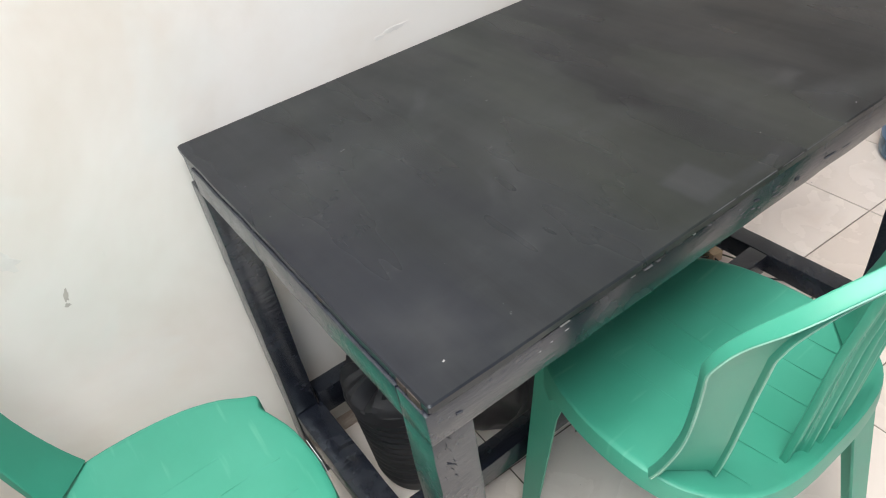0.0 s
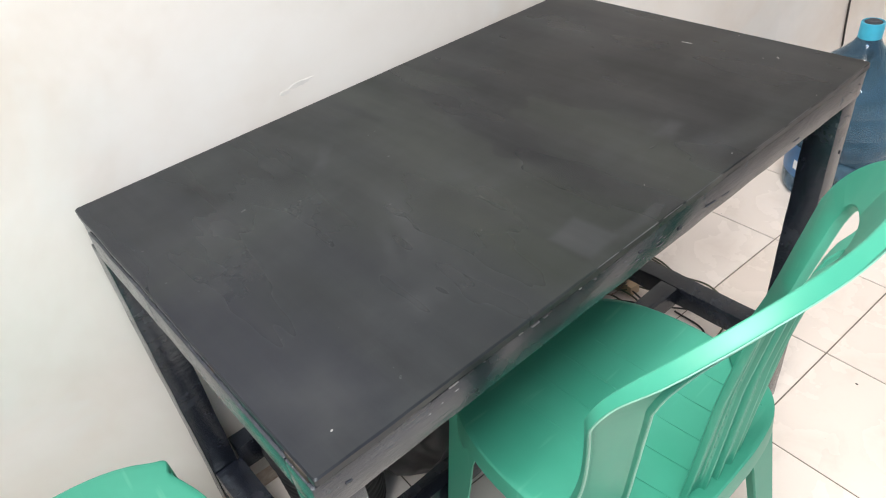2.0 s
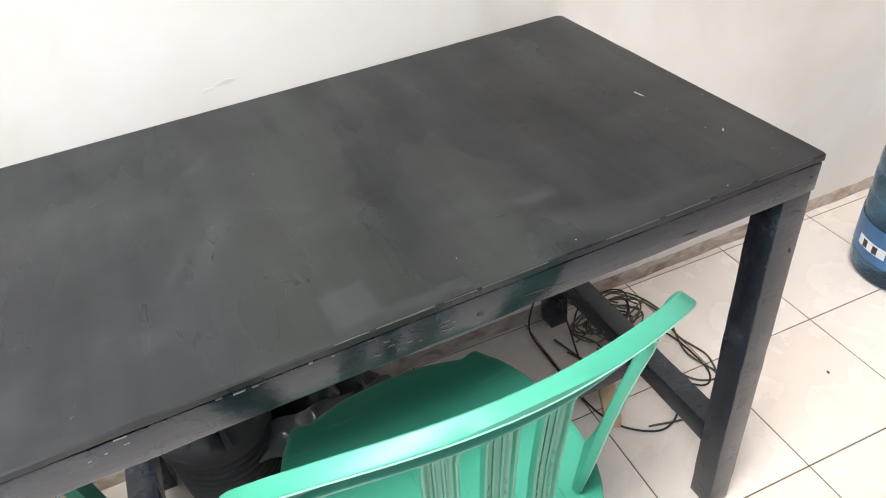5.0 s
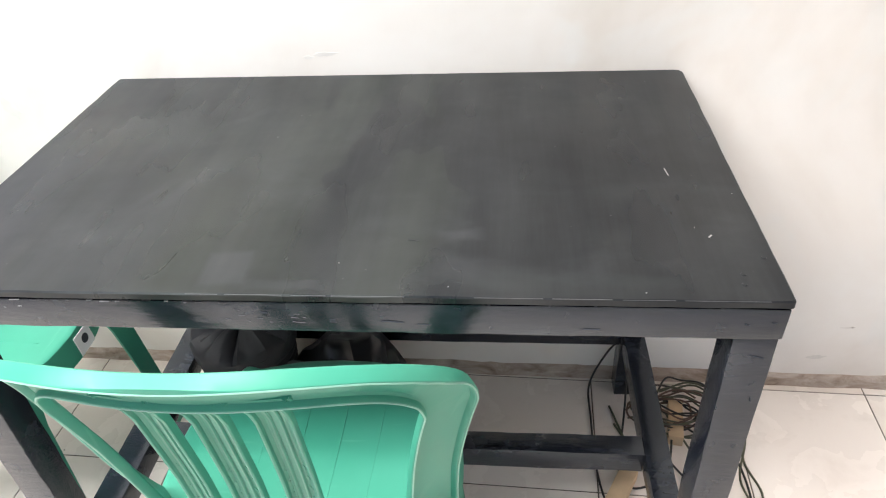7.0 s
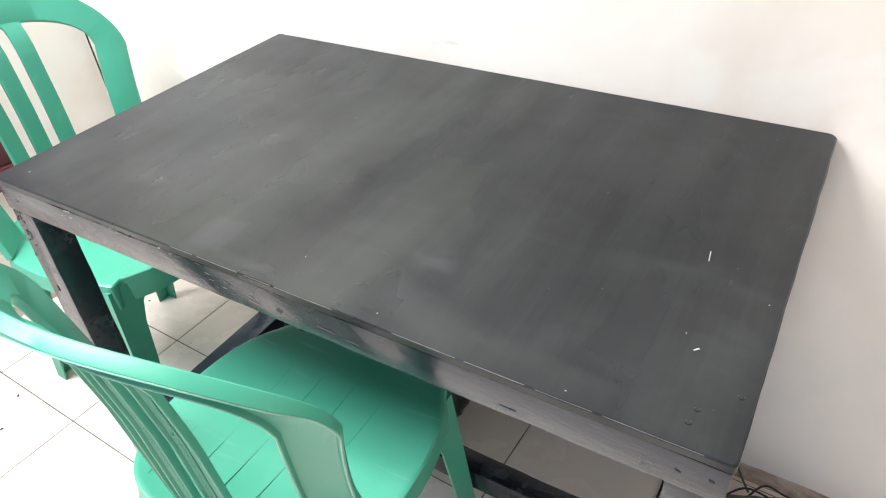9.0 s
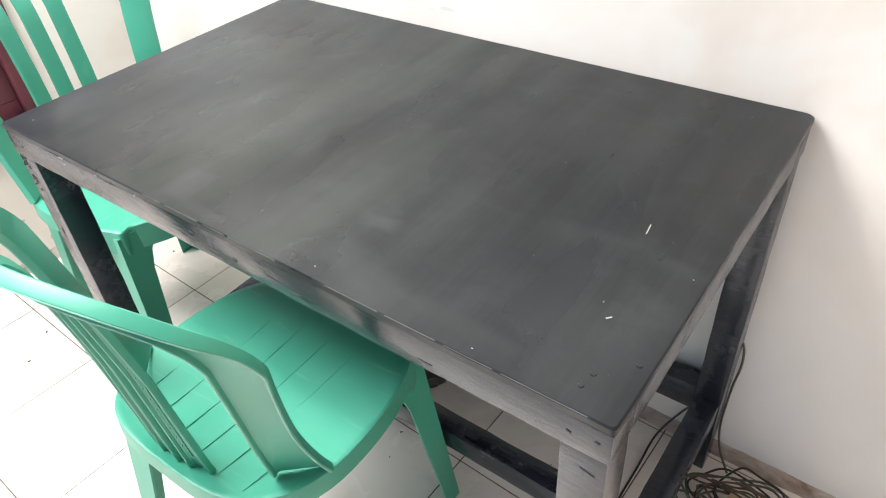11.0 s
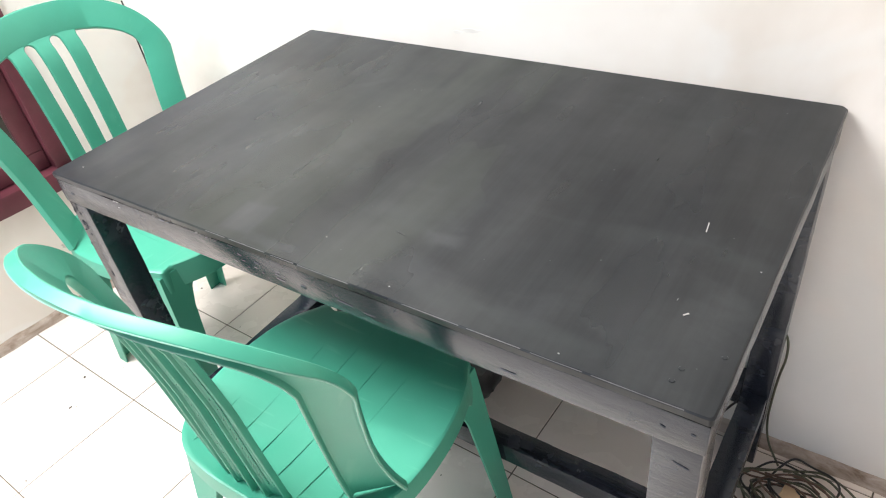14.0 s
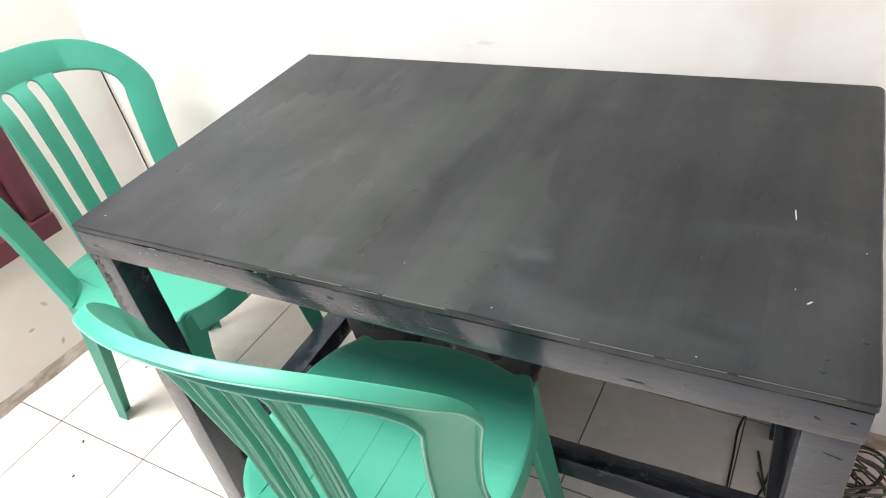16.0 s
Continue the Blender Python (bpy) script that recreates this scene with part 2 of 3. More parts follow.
NECK = mat_plain("turquoise_seal", (0.05, 0.42, 0.60), 0.3, 0.15)
LABELBLUE = mat_plain("label_blue", (0.05, 0.16, 0.34), 0.4, 0.3, 14)
PAPER = mat_plain("label_white", (0.78, 0.80, 0.82), 0.45, 0.08)
DARKINK = mat_plain("dark_ink", (0.03, 0.035, 0.045), 0.5, 0.2)
SMOKED = mat_plain("smoked_pane", (0.085, 0.075, 0.062), 0.25, 0.35, 6)
DEBRIS = mat_plain("brown_debris", (0.06, 0.045, 0.035), 0.9, 0.3)
# grey-brown picked so the unseen ceiling throws less light down
CEIL = mat_plain("unseen_dark_ceiling", (0.36, 0.33, 0.30), 0.85, 0.04, 3)
EARTH = mat_plain("yard_concrete", (0.55, 0.53, 0.50), 0.9, 0.2, 2)


# ---- mesh helpers ----
def link(name, bm, mat, parent=None, smooth=False, angle=0.6):
    me = bpy.data.meshes.new(name)
    bmesh.ops.recalc_face_normals(bm, faces=bm.faces)
    if smooth:
        for f in bm.faces:
            f.smooth = True
        for e in bm.edges:
            if len(e.link_faces) == 2 and e.calc_face_angle(0) > angle:
                e.smooth = False
    bm.to_mesh(me)
    bm.free()
    me.materials.append(mat)
    ob = new(name, me)
    ob.parent = parent
    return ob


def part(name, bm, mat, parent, label="", smooth=False):
    return tagged(link(name, bm, mat, parent, smooth), label)


def empty(name, m=None):
    ob = new(name)
    ob.empty_display_size = 0.05
    if m is not None:
        ob.matrix_basis = m
    return ob


def box(x0, x1, y0, y1, z0, z1, bevel=0.0, bm=None, wear=0.0, cuts=0):
    """A block; wear roughens its edges a little."""
    own = bmesh.new()
    bmesh.ops.create_cube(own, size=1)
    for v in own.verts:
        v.co = ((x0 + x1) / 2 + v.co.x * (x1 - x0), (y0 + y1) / 2 + v.co.y * (y1 - y0), (z0 + z1) / 2 + v.co.z * (z1 - z0))
    if cuts:
        size = (x1 - x0, y1 - y0, z1 - z0)
        axis = size.index(max(size))
        long = [e for e in own.edges if abs((e.verts[0].co - e.verts[1].co)[axis]) > 0.9 * size[axis]]
        bmesh.ops.subdivide_edges(own, edges=long, cuts=cuts, use_grid_fill=True)
    if bevel:
        sharp = [e for e in own.edges if e.calc_face_angle(0) > 0.5]
        bmesh.ops.bevel(own, geom=sharp, offset=bevel, segments=2, affect="EDGES", profile=0.6)
    if wear:
        for v in own.verts:
            n = noise.noise_vector(v.co * 23)
            v.co += n * wear
    if bm is None:
        return own
    me = bpy.data.meshes.new("tmp")
    own.to_mesh(me)
    own.free()
    bm.from_mesh(me)
    bpy.data.meshes.remove(me)
    return bm


def loft(rings, closed=True, caps=True):
    """Skin a list of rings, each a list of points."""
    bm = bmesh.new()
    rows = [[bm.verts.new(p) for p in ring] for ring in rings]
    n = len(rows[0])
    for a, b in zip(rows, rows[1:]):
        for i in range(n if closed else n - 1):
            j = (i + 1) % n
            bm.faces.new((a[i], a[j], b[j], b[i]))
    if caps:
        bm.faces.new(rows[0])
        bm.faces.new(rows[-1])
    return bm


def smooth_path(pts, steps=8):
    """Catmull-Rom through the points."""
    p = [Vector(q) for q in pts]
    p = [2 * p[0] - p[1], *p, 2 * p[-1] - p[-2]]
    out = []
    for i in range(1, len(p) - 2):
        for k in range(steps):
            t = k / steps
            a, b, c, d = p[i - 1], p[i], p[i + 1], p[i + 2]
            out.append(0.5 * (2 * b + (c - a) * t + (2 * a - 5 * b + 4 * c - d) * t * t + (3 * b - a - 3 * c + d) * t ** 3))
    return out + [p[-2]]


def tube(pts, r, sides=8, steps=8):
    path = smooth_path(pts, steps)
    rings, side = [], None
    for i, p in enumerate(path):
        d = (path[min(i + 1, len(path) - 1)] - path[max(i - 1, 0)]).normalized()
        if side is None:
            side = d.orthogonal().normalized()
        side = (side - d * side.dot(d)).normalized()
        up = d.cross(side)
        rings.append([p + r * (math.cos(a) * side + math.sin(a) * up) for a in [2 * math.pi * k / sides for k in range(sides)]])
    return loft(rings)


def lathe(profile, sides=40, centre=(0, 0)):
    return loft([[(centre[0] + r * math.cos(a), centre[1] + r * math.sin(a), z) for a in [2 * math.pi * k / sides for k in range(sides)]] for r, z in profile])


# ---- room ----
TURN = -1.2                                   # the back wall against the table
BACK = pose(0, 0.024, 0, 0, 0, TURN)
X0, X1, Y0, HIGH = -0.79, 2.75, -2.3, 2.6


def back_y(x):
    return 0.024 + math.tan(radians(TURN)) * x


def wall_block(name, boxes, label, m=None):
    bm = bmesh.new()
    for b in boxes:
        box(*b, bm=bm)
    ob = link(name, bm, WALL)
    if m is not None:
        ob.matrix_basis = m
    return tagged(ob, label, "wall", kind="structure")


wall_back = wall_block("wall_north", [(-1.1, 3.1, 0.0, 0.14, -0.02, HIGH)], "off-white painted plaster wall with faint stains and scuffs", BACK)
# left wall with the window opening
WIN_Y0, WIN_Y1, WIN_Z0, WIN_Z1 = -0.88, -0.242, 0.35, 1.75
WEST = pose(X0, -0.6, 0, 0, 0, -6.3) @ pose(-X0, 0.6, 0)
wall_left = wall_block("wall_west", [(X0 - 0.14, X0, WIN_Y1, 0.06, -0.02, HIGH), (X0 - 0.14, X0, -0.99, WIN_Y0, -0.02, HIGH),
                         (X0 - 0.14, X0, WIN_Y0, WIN_Y1, -0.02, WIN_Z0), (X0 - 0.14, X0, WIN_Y0, WIN_Y1, WIN_Z1, HIGH)],
           "off-white plaster wall with scuff marks and a maroon window", WEST)
# unseen wall, added to close off the right side and keep it darker
wall_block("wall_east", [(X1, X1 + 0.14, Y0 - 0.1, 0.0, -0.02, HIGH)], "unseen plain off-white painted plaster wall, closing and darkening the right side")
# unseen ceiling, ended near the back wall so light gets in
tagged(link("ceiling", box(X0 - 0.14, X1 + 0.14, -0.36, 0.2, HIGH, HIGH + 0.1), CEIL), "unseen plain grey-brown flat porch ceiling, cut back to let light in", "ceiling", kind="structure")
# unseen slab, added to shade the front-right floor that the rail reflects
tagged(link("ceiling", box(0.55, X1 + 0.14, Y0 - 0.1, -0.95, HIGH, HIGH + 0.1), CEIL), "unseen grey-brown slab added to keep sun off the front-right floor", "ceiling", kind="structure")
tagged(link("ground", box(-60, 60, -80, 60, -0.14, -0.05), EARTH), "grey concrete yard in front of the porch", "ground", kind="structure")

# scuffs in the plaster
def scuff(parent, m, w, h, mat, seed):
    bm = bmesh.new()
    n = 22
    ring = []
    for k in range(n):
        a = 2 * math.pi * k / n
        r = 1 + 0.55 * noise.noise((1.7 * math.cos(a), 1.7 * math.sin(a), seed)) + 0.35 * noise.noise((5 * math.cos(a), 5 * math.sin(a), seed + 4))
        ring.append((r * w / 2 * math.cos(a), r * h / 2 * math.sin(a)))
    top = [bm.verts.new((x * 0.9, y * 0.9, 0.0004)) for x, y in ring]
    low = [bm.verts.new((x, y, -0.0006)) for x, y in ring]
    bm.faces.new(top)
    for k in range(n):
        bm.faces.new((low[k], low[(k + 1) % n], top[(k + 1) % n], top[k]))
    bm.transform(m)
    part("scuff_mark", bm, mat, parent, "scuffed spot in the plaster")


for x, z, w, h, tilt, mat in ((-0.217, 0.59, 0.008, 0.020, -20, SCUFF), (-0.222, 0.574, 0.010, 0.006, 10, SCUFF), (0.385, 0.782, 0.045, 0.008, 4, FAINT), (0.355, 0.776, 0.02, 0.007, 0, FAINT),
                              (1.423, 0.173, 0.030, 0.006, 4, FAINT), (1.434, 0.174, 0.010, 0.005, 0, SCUFF), (1.382, 0.084, 0.04, 0.014, 10, FAINT), (-0.262, 0.684, 0.03, 0.05, 30, FAINT)):
    scuff(wall_back, pose(x, 0, z, 90, 0, 0) @ pose(0, 0, 0, 0, 0, tilt), w, h, mat, x * 3 + z)
for y, z, w, h, tilt in ((-0.372, 0.194, 0.012, 0.022, 40), (-0.381, 0.069, 0.010, 0.022, -20), (-0.294, 0.137, 0.008, 0.020, -15), (-0.30, 0.12, 0.006, 0.012, 30), (-0.43, 0.15, 0.02, 0.008, 0)):
    scuff(wall_left, pose(X0, y, z, 90, 0, 90) @ pose(0, 0, 0, 0, 0, tilt), w, h, SCUFF, y * 5 + z)

# worn cement strip along the foot of the walls
def skirting(name, length, m):
    bm = bmesh.new()
    n = int(length / 0.02)
    rings = []
    for i in range(n + 1):
        x = length * i / n
        h = 0.034 + 0.007 * noise.noise((x * 5, 0.3, length)) + 0.004 * noise.noise((x * 31, 1.3, 0))
        d = 0.006 + 0.004 * noise.noise((x * 12, 7.1, 0))
        rings.append([(x, 0.02, 0.0), (x, -d - 0.004, 0.0), (x, -d, h * 0.7), (x, 0.001, h), (x, 0.02, h)])
    ob = link(name, loft(rings), SKIRT, None, True, 0.9)
    ob.matrix_basis = m
    return tagged(ob, "worn brown cement strip along the wall foot", "skirting", kind="structure")


skirting("baseboard", 3.6, BACK @ pose(-0.79, 0, 0))
skirting("baseboard", 0.99, WEST @ pose(X0, -0.99, 0, 0, 0, 90))

# ---- table ----
TL, TW, TH = 1.0, 0.602, 0.75


def build_table():
    t = empty("table")
    # thin top sheet with softly rounded corners and a slightly uneven rim
    outline = []
    for cx, cy, a0, r in ((TL, 0, 0, 0.012), (0, 0, 90, 0.004), (0, -TW, 180, 0.004), (TL, -TW, 270, 0.005)):
        sx, sy = (-1 if cx else 1), (-1 if cy == 0 else 1)
        for k in range(5):
            a = radians(a0 + 90 * k / 4)
            outline.append((cx + sx * r + r * math.cos(a), cy + sy * r + r * math.sin(a)))
    full = []
    for (xa, ya), (xb, yb) in zip(outline, outline[1:] + outline[:1]):
        n = max(1, int(math.hypot(xb - xa, yb - ya) / 0.02))
        full += [(xa + (xb - xa) * k / n, ya + (yb - ya) * k / n) for k in range(n)]
    def ring(inset, z, rag=0.0):
        out = []
        for x, y in full:
            n = noise.noise((x * 26, y * 26, 3.7 + z * 40)) * rag
            dx, dy = (x - TL / 2) / (TL / 2), (y + TW / 2) / (TW / 2)
            out.append((x - (inset + n) * dx, y - (inset + n) * dy, z))
        return out
    bm = loft([ring(0.002, TH - 0.0105, 0.001), ring(0.0, TH - 0.009, 0.0012), ring(0.0, TH - 0.0018, 0.001), ring(0.0018, TH, 0.0006)])
    part("tabletop", bm, TOP, t, "black-painted board top with dusty smears", True)
    z0, z1 = 0.695, TH - 0.0130
    part("front_rail", box(-0.003, TL - 0.002, -TW + 0.003, -TW + 0.048, z0, z1, 0.002, wear=0.0009, cuts=60), FRAME, t, "black rail with chipped paint", True)
    part("back_rail", box(0.002, TL - 0.002, -0.05, -0.006, z0, z1, 0.002, wear=0.0007, cuts=40), FRAME, t, "", True)
    for x in (-0.003, TL - 0.047):
        part("side_rail", box(x, x + 0.045, -TW + 0.049, -0.051, z0, z1, 0.002, wear=0.0008, cuts=30), FRAME, t, "", True)
    for x in (-0.002, TL - 0.051):
        for y in (-TW + 0.005, -0.053):
            part("leg", box(x, x + 0.047, y, y + 0.047, 0.0, z0 - 0.0006, 0.0025, wear=0.001, cuts=36), FRAME, t, "", True)
    for x, wide in ((0.0, 0.052), (TL - 0.049, 0.043)):
        part("side_stretcher", box(x, x + wide, -TW + 0.0535, -0.0545, 0.148, 0.196, 0.002, wear=0.001, cuts=24), FRAME, t, "", True)
    part("middle_stretcher", box(0.0525, TL - 0.0495, -0.367, -0.326, 0.148, 0.195, 0.002, wear=0.001, cuts=40), FRAME, t, "", True)
    part("back_stretcher", box(0.0515, TL - 0.0515, -0.05, -0.012, 0.152, 0.212, 0.002, wear=0.001, cuts=40), FRAME, t, "", True)
    # pale chips and scratches in the paint
    for x, y, l, w, a in ((0.915, -0.344, 0.024, 0.0032, 97), (0.939, -0.489, 0.008, 0.0045, 48), (0.925, -0.472, 0.006, 0.0015, 80), (0.985, -0.397, 0.004, 0.0025, 0),
                          (0.853, -0.591, 0.004, 0.003, 0), (0.647, -0.585, 0.004, 0.003, 30), (0.60, -0.50, 0.032, 0.0012, -8), (0.327, -0.46, 0.008, 0.0012, 30),
                          (0.040, -0.570, 0.006, 0.005, 20), (0.52, -0.545, 0.003, 0.002, 0)):
        l, w = (l * 0.75, w * 0.36) if x in (0.915, 0.939) else (l * 0.4, w * 0.3)
        bm = box(-l / 2, l / 2, -w / 2, w / 2, 0, 0.0006)
        bm.transform(pose(x, y, TH + 0.0002, 0, 0, a))
        part("paint_chip", bm, WORNGLINT if x in (0.60, 0.327) else CHIP, t, "pale chip in the black paint")
    for x, l, dz in ((0.258, 0.012, 0.0002), (0.276, 0.006, 0.0002), (0.355, 0.004, 0.0002)):
        part("edge_chip", box(x, x + l, -TW - 0.0006, -TW + 0.004, z1 - dz, z1 + 0.0005, 0.0002), WORNGLINT, t, "pale splinter at the rim")
    chips = random.Random(8)
    for k in range(13):
        x, l = 0.13 + 0.022 * k + chips.uniform(-0.006, 0.006), chips.uniform(0.003, 0.012)
        zc = z1 + chips.uniform(-0.0010, 0.0012)
        part("edge_chip", box(x, x + l, -TW + chips.uniform(0.0012, 0.0022), -TW + 0.004, zc - 0.0006, zc - 0.0006 + chips.uniform(0.0002, 0.0005), 0.0001), CHIP if k % 4 == 1 else WORNGLINT, t, "pale splinter at the rim")
    for x, z, l in ((0.122, 0.722, 0.003), (0.137, 0.724, 0.003), (0.155, 0.726, 0.005)):
        part("paint_chip", box(x, x + l, -TW + 0.0026, -TW + 0.004, z, z + 0.0004, 0.0001), CHIP, t, "pale chip in the black paint")
    # scratches and gouges in the paint of the front rail and the front legs
    marks = random.Random(21)
    face = -TW + 0.003
    def mark(x, z, l, w, a, mat, label, y=face, name="scratch"):
        bm = box(-l / 2, l / 2, -0.0004, 0.0012, -w / 2, w / 2)
        bm.transform(pose(x, y - 0.0006, z, 0, a, 0))
        part(name, bm, mat, t, label)
    for k in range(12):
        mark(marks.uniform(0.40, 0.50), marks.triangular(0.700, 0.732, 0.712), marks.uniform(0.003, 0.010), marks.uniform(0.00015, 0.0004), marks.uniform(-8, 20), WORNGLINT, "pale scratch in the black paint")
    for k in range(14):
        mark(marks.uniform(0.0, 0.018), marks.uniform(0.60, 0.692), marks.uniform(0.002, 0.006), marks.uniform(0.0002, 0.0005), marks.uniform(40, 100), WORNGLINT, "pale scratch in the black paint", -TW + 0.005)
    for x, z, l, w, a in ((0.030, 0.716, 0.008, 0.006, 10), (0.519, 0.712, 0.009, 0.011, 8), (0.442, 0.722, 0.010, 0.005, 12), (0.585, 0.712, 0.030, 0.0012, 4), (0.62, 0.709, 0.020, 0.0010, 2),
                          (0.80, 0.706, 0.022, 0.0010, 3), (0.958, 0.716, 0.007, 0.0024, 24), (0.985, 0.719, 0.006, 0.003, 12)):
        mark(x, z, l * 0.8, w * 0.4, a, DARKINK, "dark gouge in the paint", name="gouge")
    for x, z, l, a in ((0.978, 0.668, 0.020, 14), (0.012, 0.655, 0.010, 50), (0.02, 0.55, 0.014, 84), (0.985, 0.60, 0.01, 80)):
        mark(x, z, l * 0.8, 0.0005, a, DARKINK, "dark gouge in the paint", -TW + 0.005, "gouge")
    # front rim wear with its highlight put into pale slivers, and a bare corner
    rng = random.Random(3)
    x = 0.36
    while x < 0.985:
        l = rng.uniform(0.02, 0.09)
        if rng.random() < 0.8:
            part("worn_edge", box(x, x + l, -TW + 0.0004, -TW + 0.0014, TH - 0.0011, TH - 0.0004 - rng.uniform(0, 0.0003), 0.0002), WORNGLINT, t, "rubbed paint and rim highlight put into pale slivers")
        x += l + rng.uniform(0.001, 0.012)
    for y, l, h in ((-0.59, 0.02, 0.011), (-0.568, 0.014, 0.008), (-0.42, 0.01, 0.004)):
        part("bare_patch", box(-0.0008, 0.003, y, y + l, TH - 0.004 - h, TH - 0.003, 0.0008, wear=0.0006), BAREWOOD, t, "bare brown wood where the paint chipped off")
    for x, y in ((0.958, -0.558), (0.987, -0.528), (0.955, -0.575)):
        bm = bmesh.new()
        bmesh.ops.create_cone(bm, cap_ends=True, segments=12, radius1=0.0030, radius2=0.0024, depth=0.0008)
        bm.transform(pose(x, y, TH + 0.0004))
        part("nail_head", bm, TOP, t, "painted-over nail head", True)
    return tagged(t, "black-painted wooden table with worn paint against the wall", "table")


build_table()

# ---- chairs ----
SEAT = [(0.0, -0.182), (0.06, -0.181), (0.115, -0.172), (0.155, -0.148), (0.184, -0.105), (0.199, -0.05), (0.200, 0.02), (0.192, 0.08), (0.176, 0.130),
        (0.160, 0.160), (0.152, 0.177), (0.140, 0.178), (0.126, 0.174), (0.105, 0.182), (0.06, 0.196), (0.0, 0.201)]


def seat_z(x, y):
    r = min(1.0, (x / 0.19) ** 2)
    z = 0.436 - 0.012 * (1 - r) * math.cos(min(1.5, abs(y) * 6))
    if y > 0.10:
        z -= 1.0 * (y - 0.10) ** 2
    if y < -0.08:
        z += 2.2 * (y + 0.08) ** 2 * (0.4 + 0.6 * r)
    return z


def back_point(u, z):
    s = 0.1372 - (z - 0.48) * 0.21
    low = max(0.0, (0.56 - z) / 0.12)
    k = min(1.0, max(0.0, (z - 0.745) / 0.085))
    fore = (0.024 + 0.013 * min(1.0, max(0.0, (z - 0.44) / 0.2))) * (1 - k * k * (3 - 2 * k)) * (1 - 0.8 * min(1.0, (u / 0.19) ** 2))
    t = min(1.0, max(0.0, (z - 0.755) / 0.102))
    curl = 0.028 * t * (1 - t) * max(0.0, 1 - (u / 0.21) ** 2)
    return Vector((u, fore + curl - 0.180 - 0.148 * (z - 0.43) + s * (u / 0.22) ** 2 + 0.008 * low ** 2 * (u / 0.17) ** 2, z))


def back_frame_at(u, z):
    e = 1e-3
    p = back_point(u, z)
    du, dz = (back_point(u + e, z) - p) / e, (back_point(u, z + e) - p) / e
    n = du.cross(dz).normalized()
    return p, (n if n.y < 0 else -n)


def channel(line, width, depth, t=0.0034, lift=0.0):
    """A moulded channel that runs along a line of (u, z) in the back's surface, with rims turned to the rear. width, depth: by share of the way; depth gives both rims."""
    rings = []
    n = len(line)
    for i, (u, z) in enumerate(line):
        a, b = line[max(i - 1, 0)], line[min(i + 1, n - 1)]
        d = Vector((b[0] - a[0], b[1] - a[1])).normalized()
        side = Vector((-d.y, d.x))
        w, (da, db) = width(i / (n - 1)) / 2, depth(i / (n - 1))
        r = 0.0022
        prof = [(-w, da - r), (-w, 0.0015), (-w + 0.0015, 0), (w - 0.0015, 0), (w, 0.0015), (w, db - r), (w - 0.3 * r, db - 0.3 * r), (w - r, db), (w - 1.7 * r, db - 0.3 * r),
                (w - 2 * r, db - r), (w - t - 0.0016, t + 0.0024), (w - t - 0.0045, t), (-w + t + 0.0045, t), (-w + t + 0.0016, t + 0.0024), (-w + 2 * r, da - r),
                (-w + 1.7 * r, da - 0.3 * r), (-w + r, da), (-w + 0.3 * r, da - 0.3 * r)]
        ring = []
        for q, back in prof:
            p, nrm = back_frame_at(u + side.x * q, z + side.y * q)
            ring.append(p + nrm * (back + lift))
        rings.append(ring)
    return loft(rings)


def rim_edge(line, width, depth, side):
    """A thin pale tube that puts the highlight into one rim of a channel."""
    pts, n = [], len(line)
    for i, (u, z) in enumerate(line):
        a, b = line[max(i - 1, 0)], line[min(i + 1, n - 1)]
        d = Vector((b[0] - a[0], b[1] - a[1])).normalized()
        w, deep = width(i / (n - 1)) / 2 - 0.0022, depth(i / (n - 1))[0 if side < 0 else 1]
        p, nrm = back_frame_at(u - d.y * w * side, z + d.x * w * side)
        pts.append(p + nrm * (deep - 0.0002))
    return tube(pts, 0.0010, 6, 2)


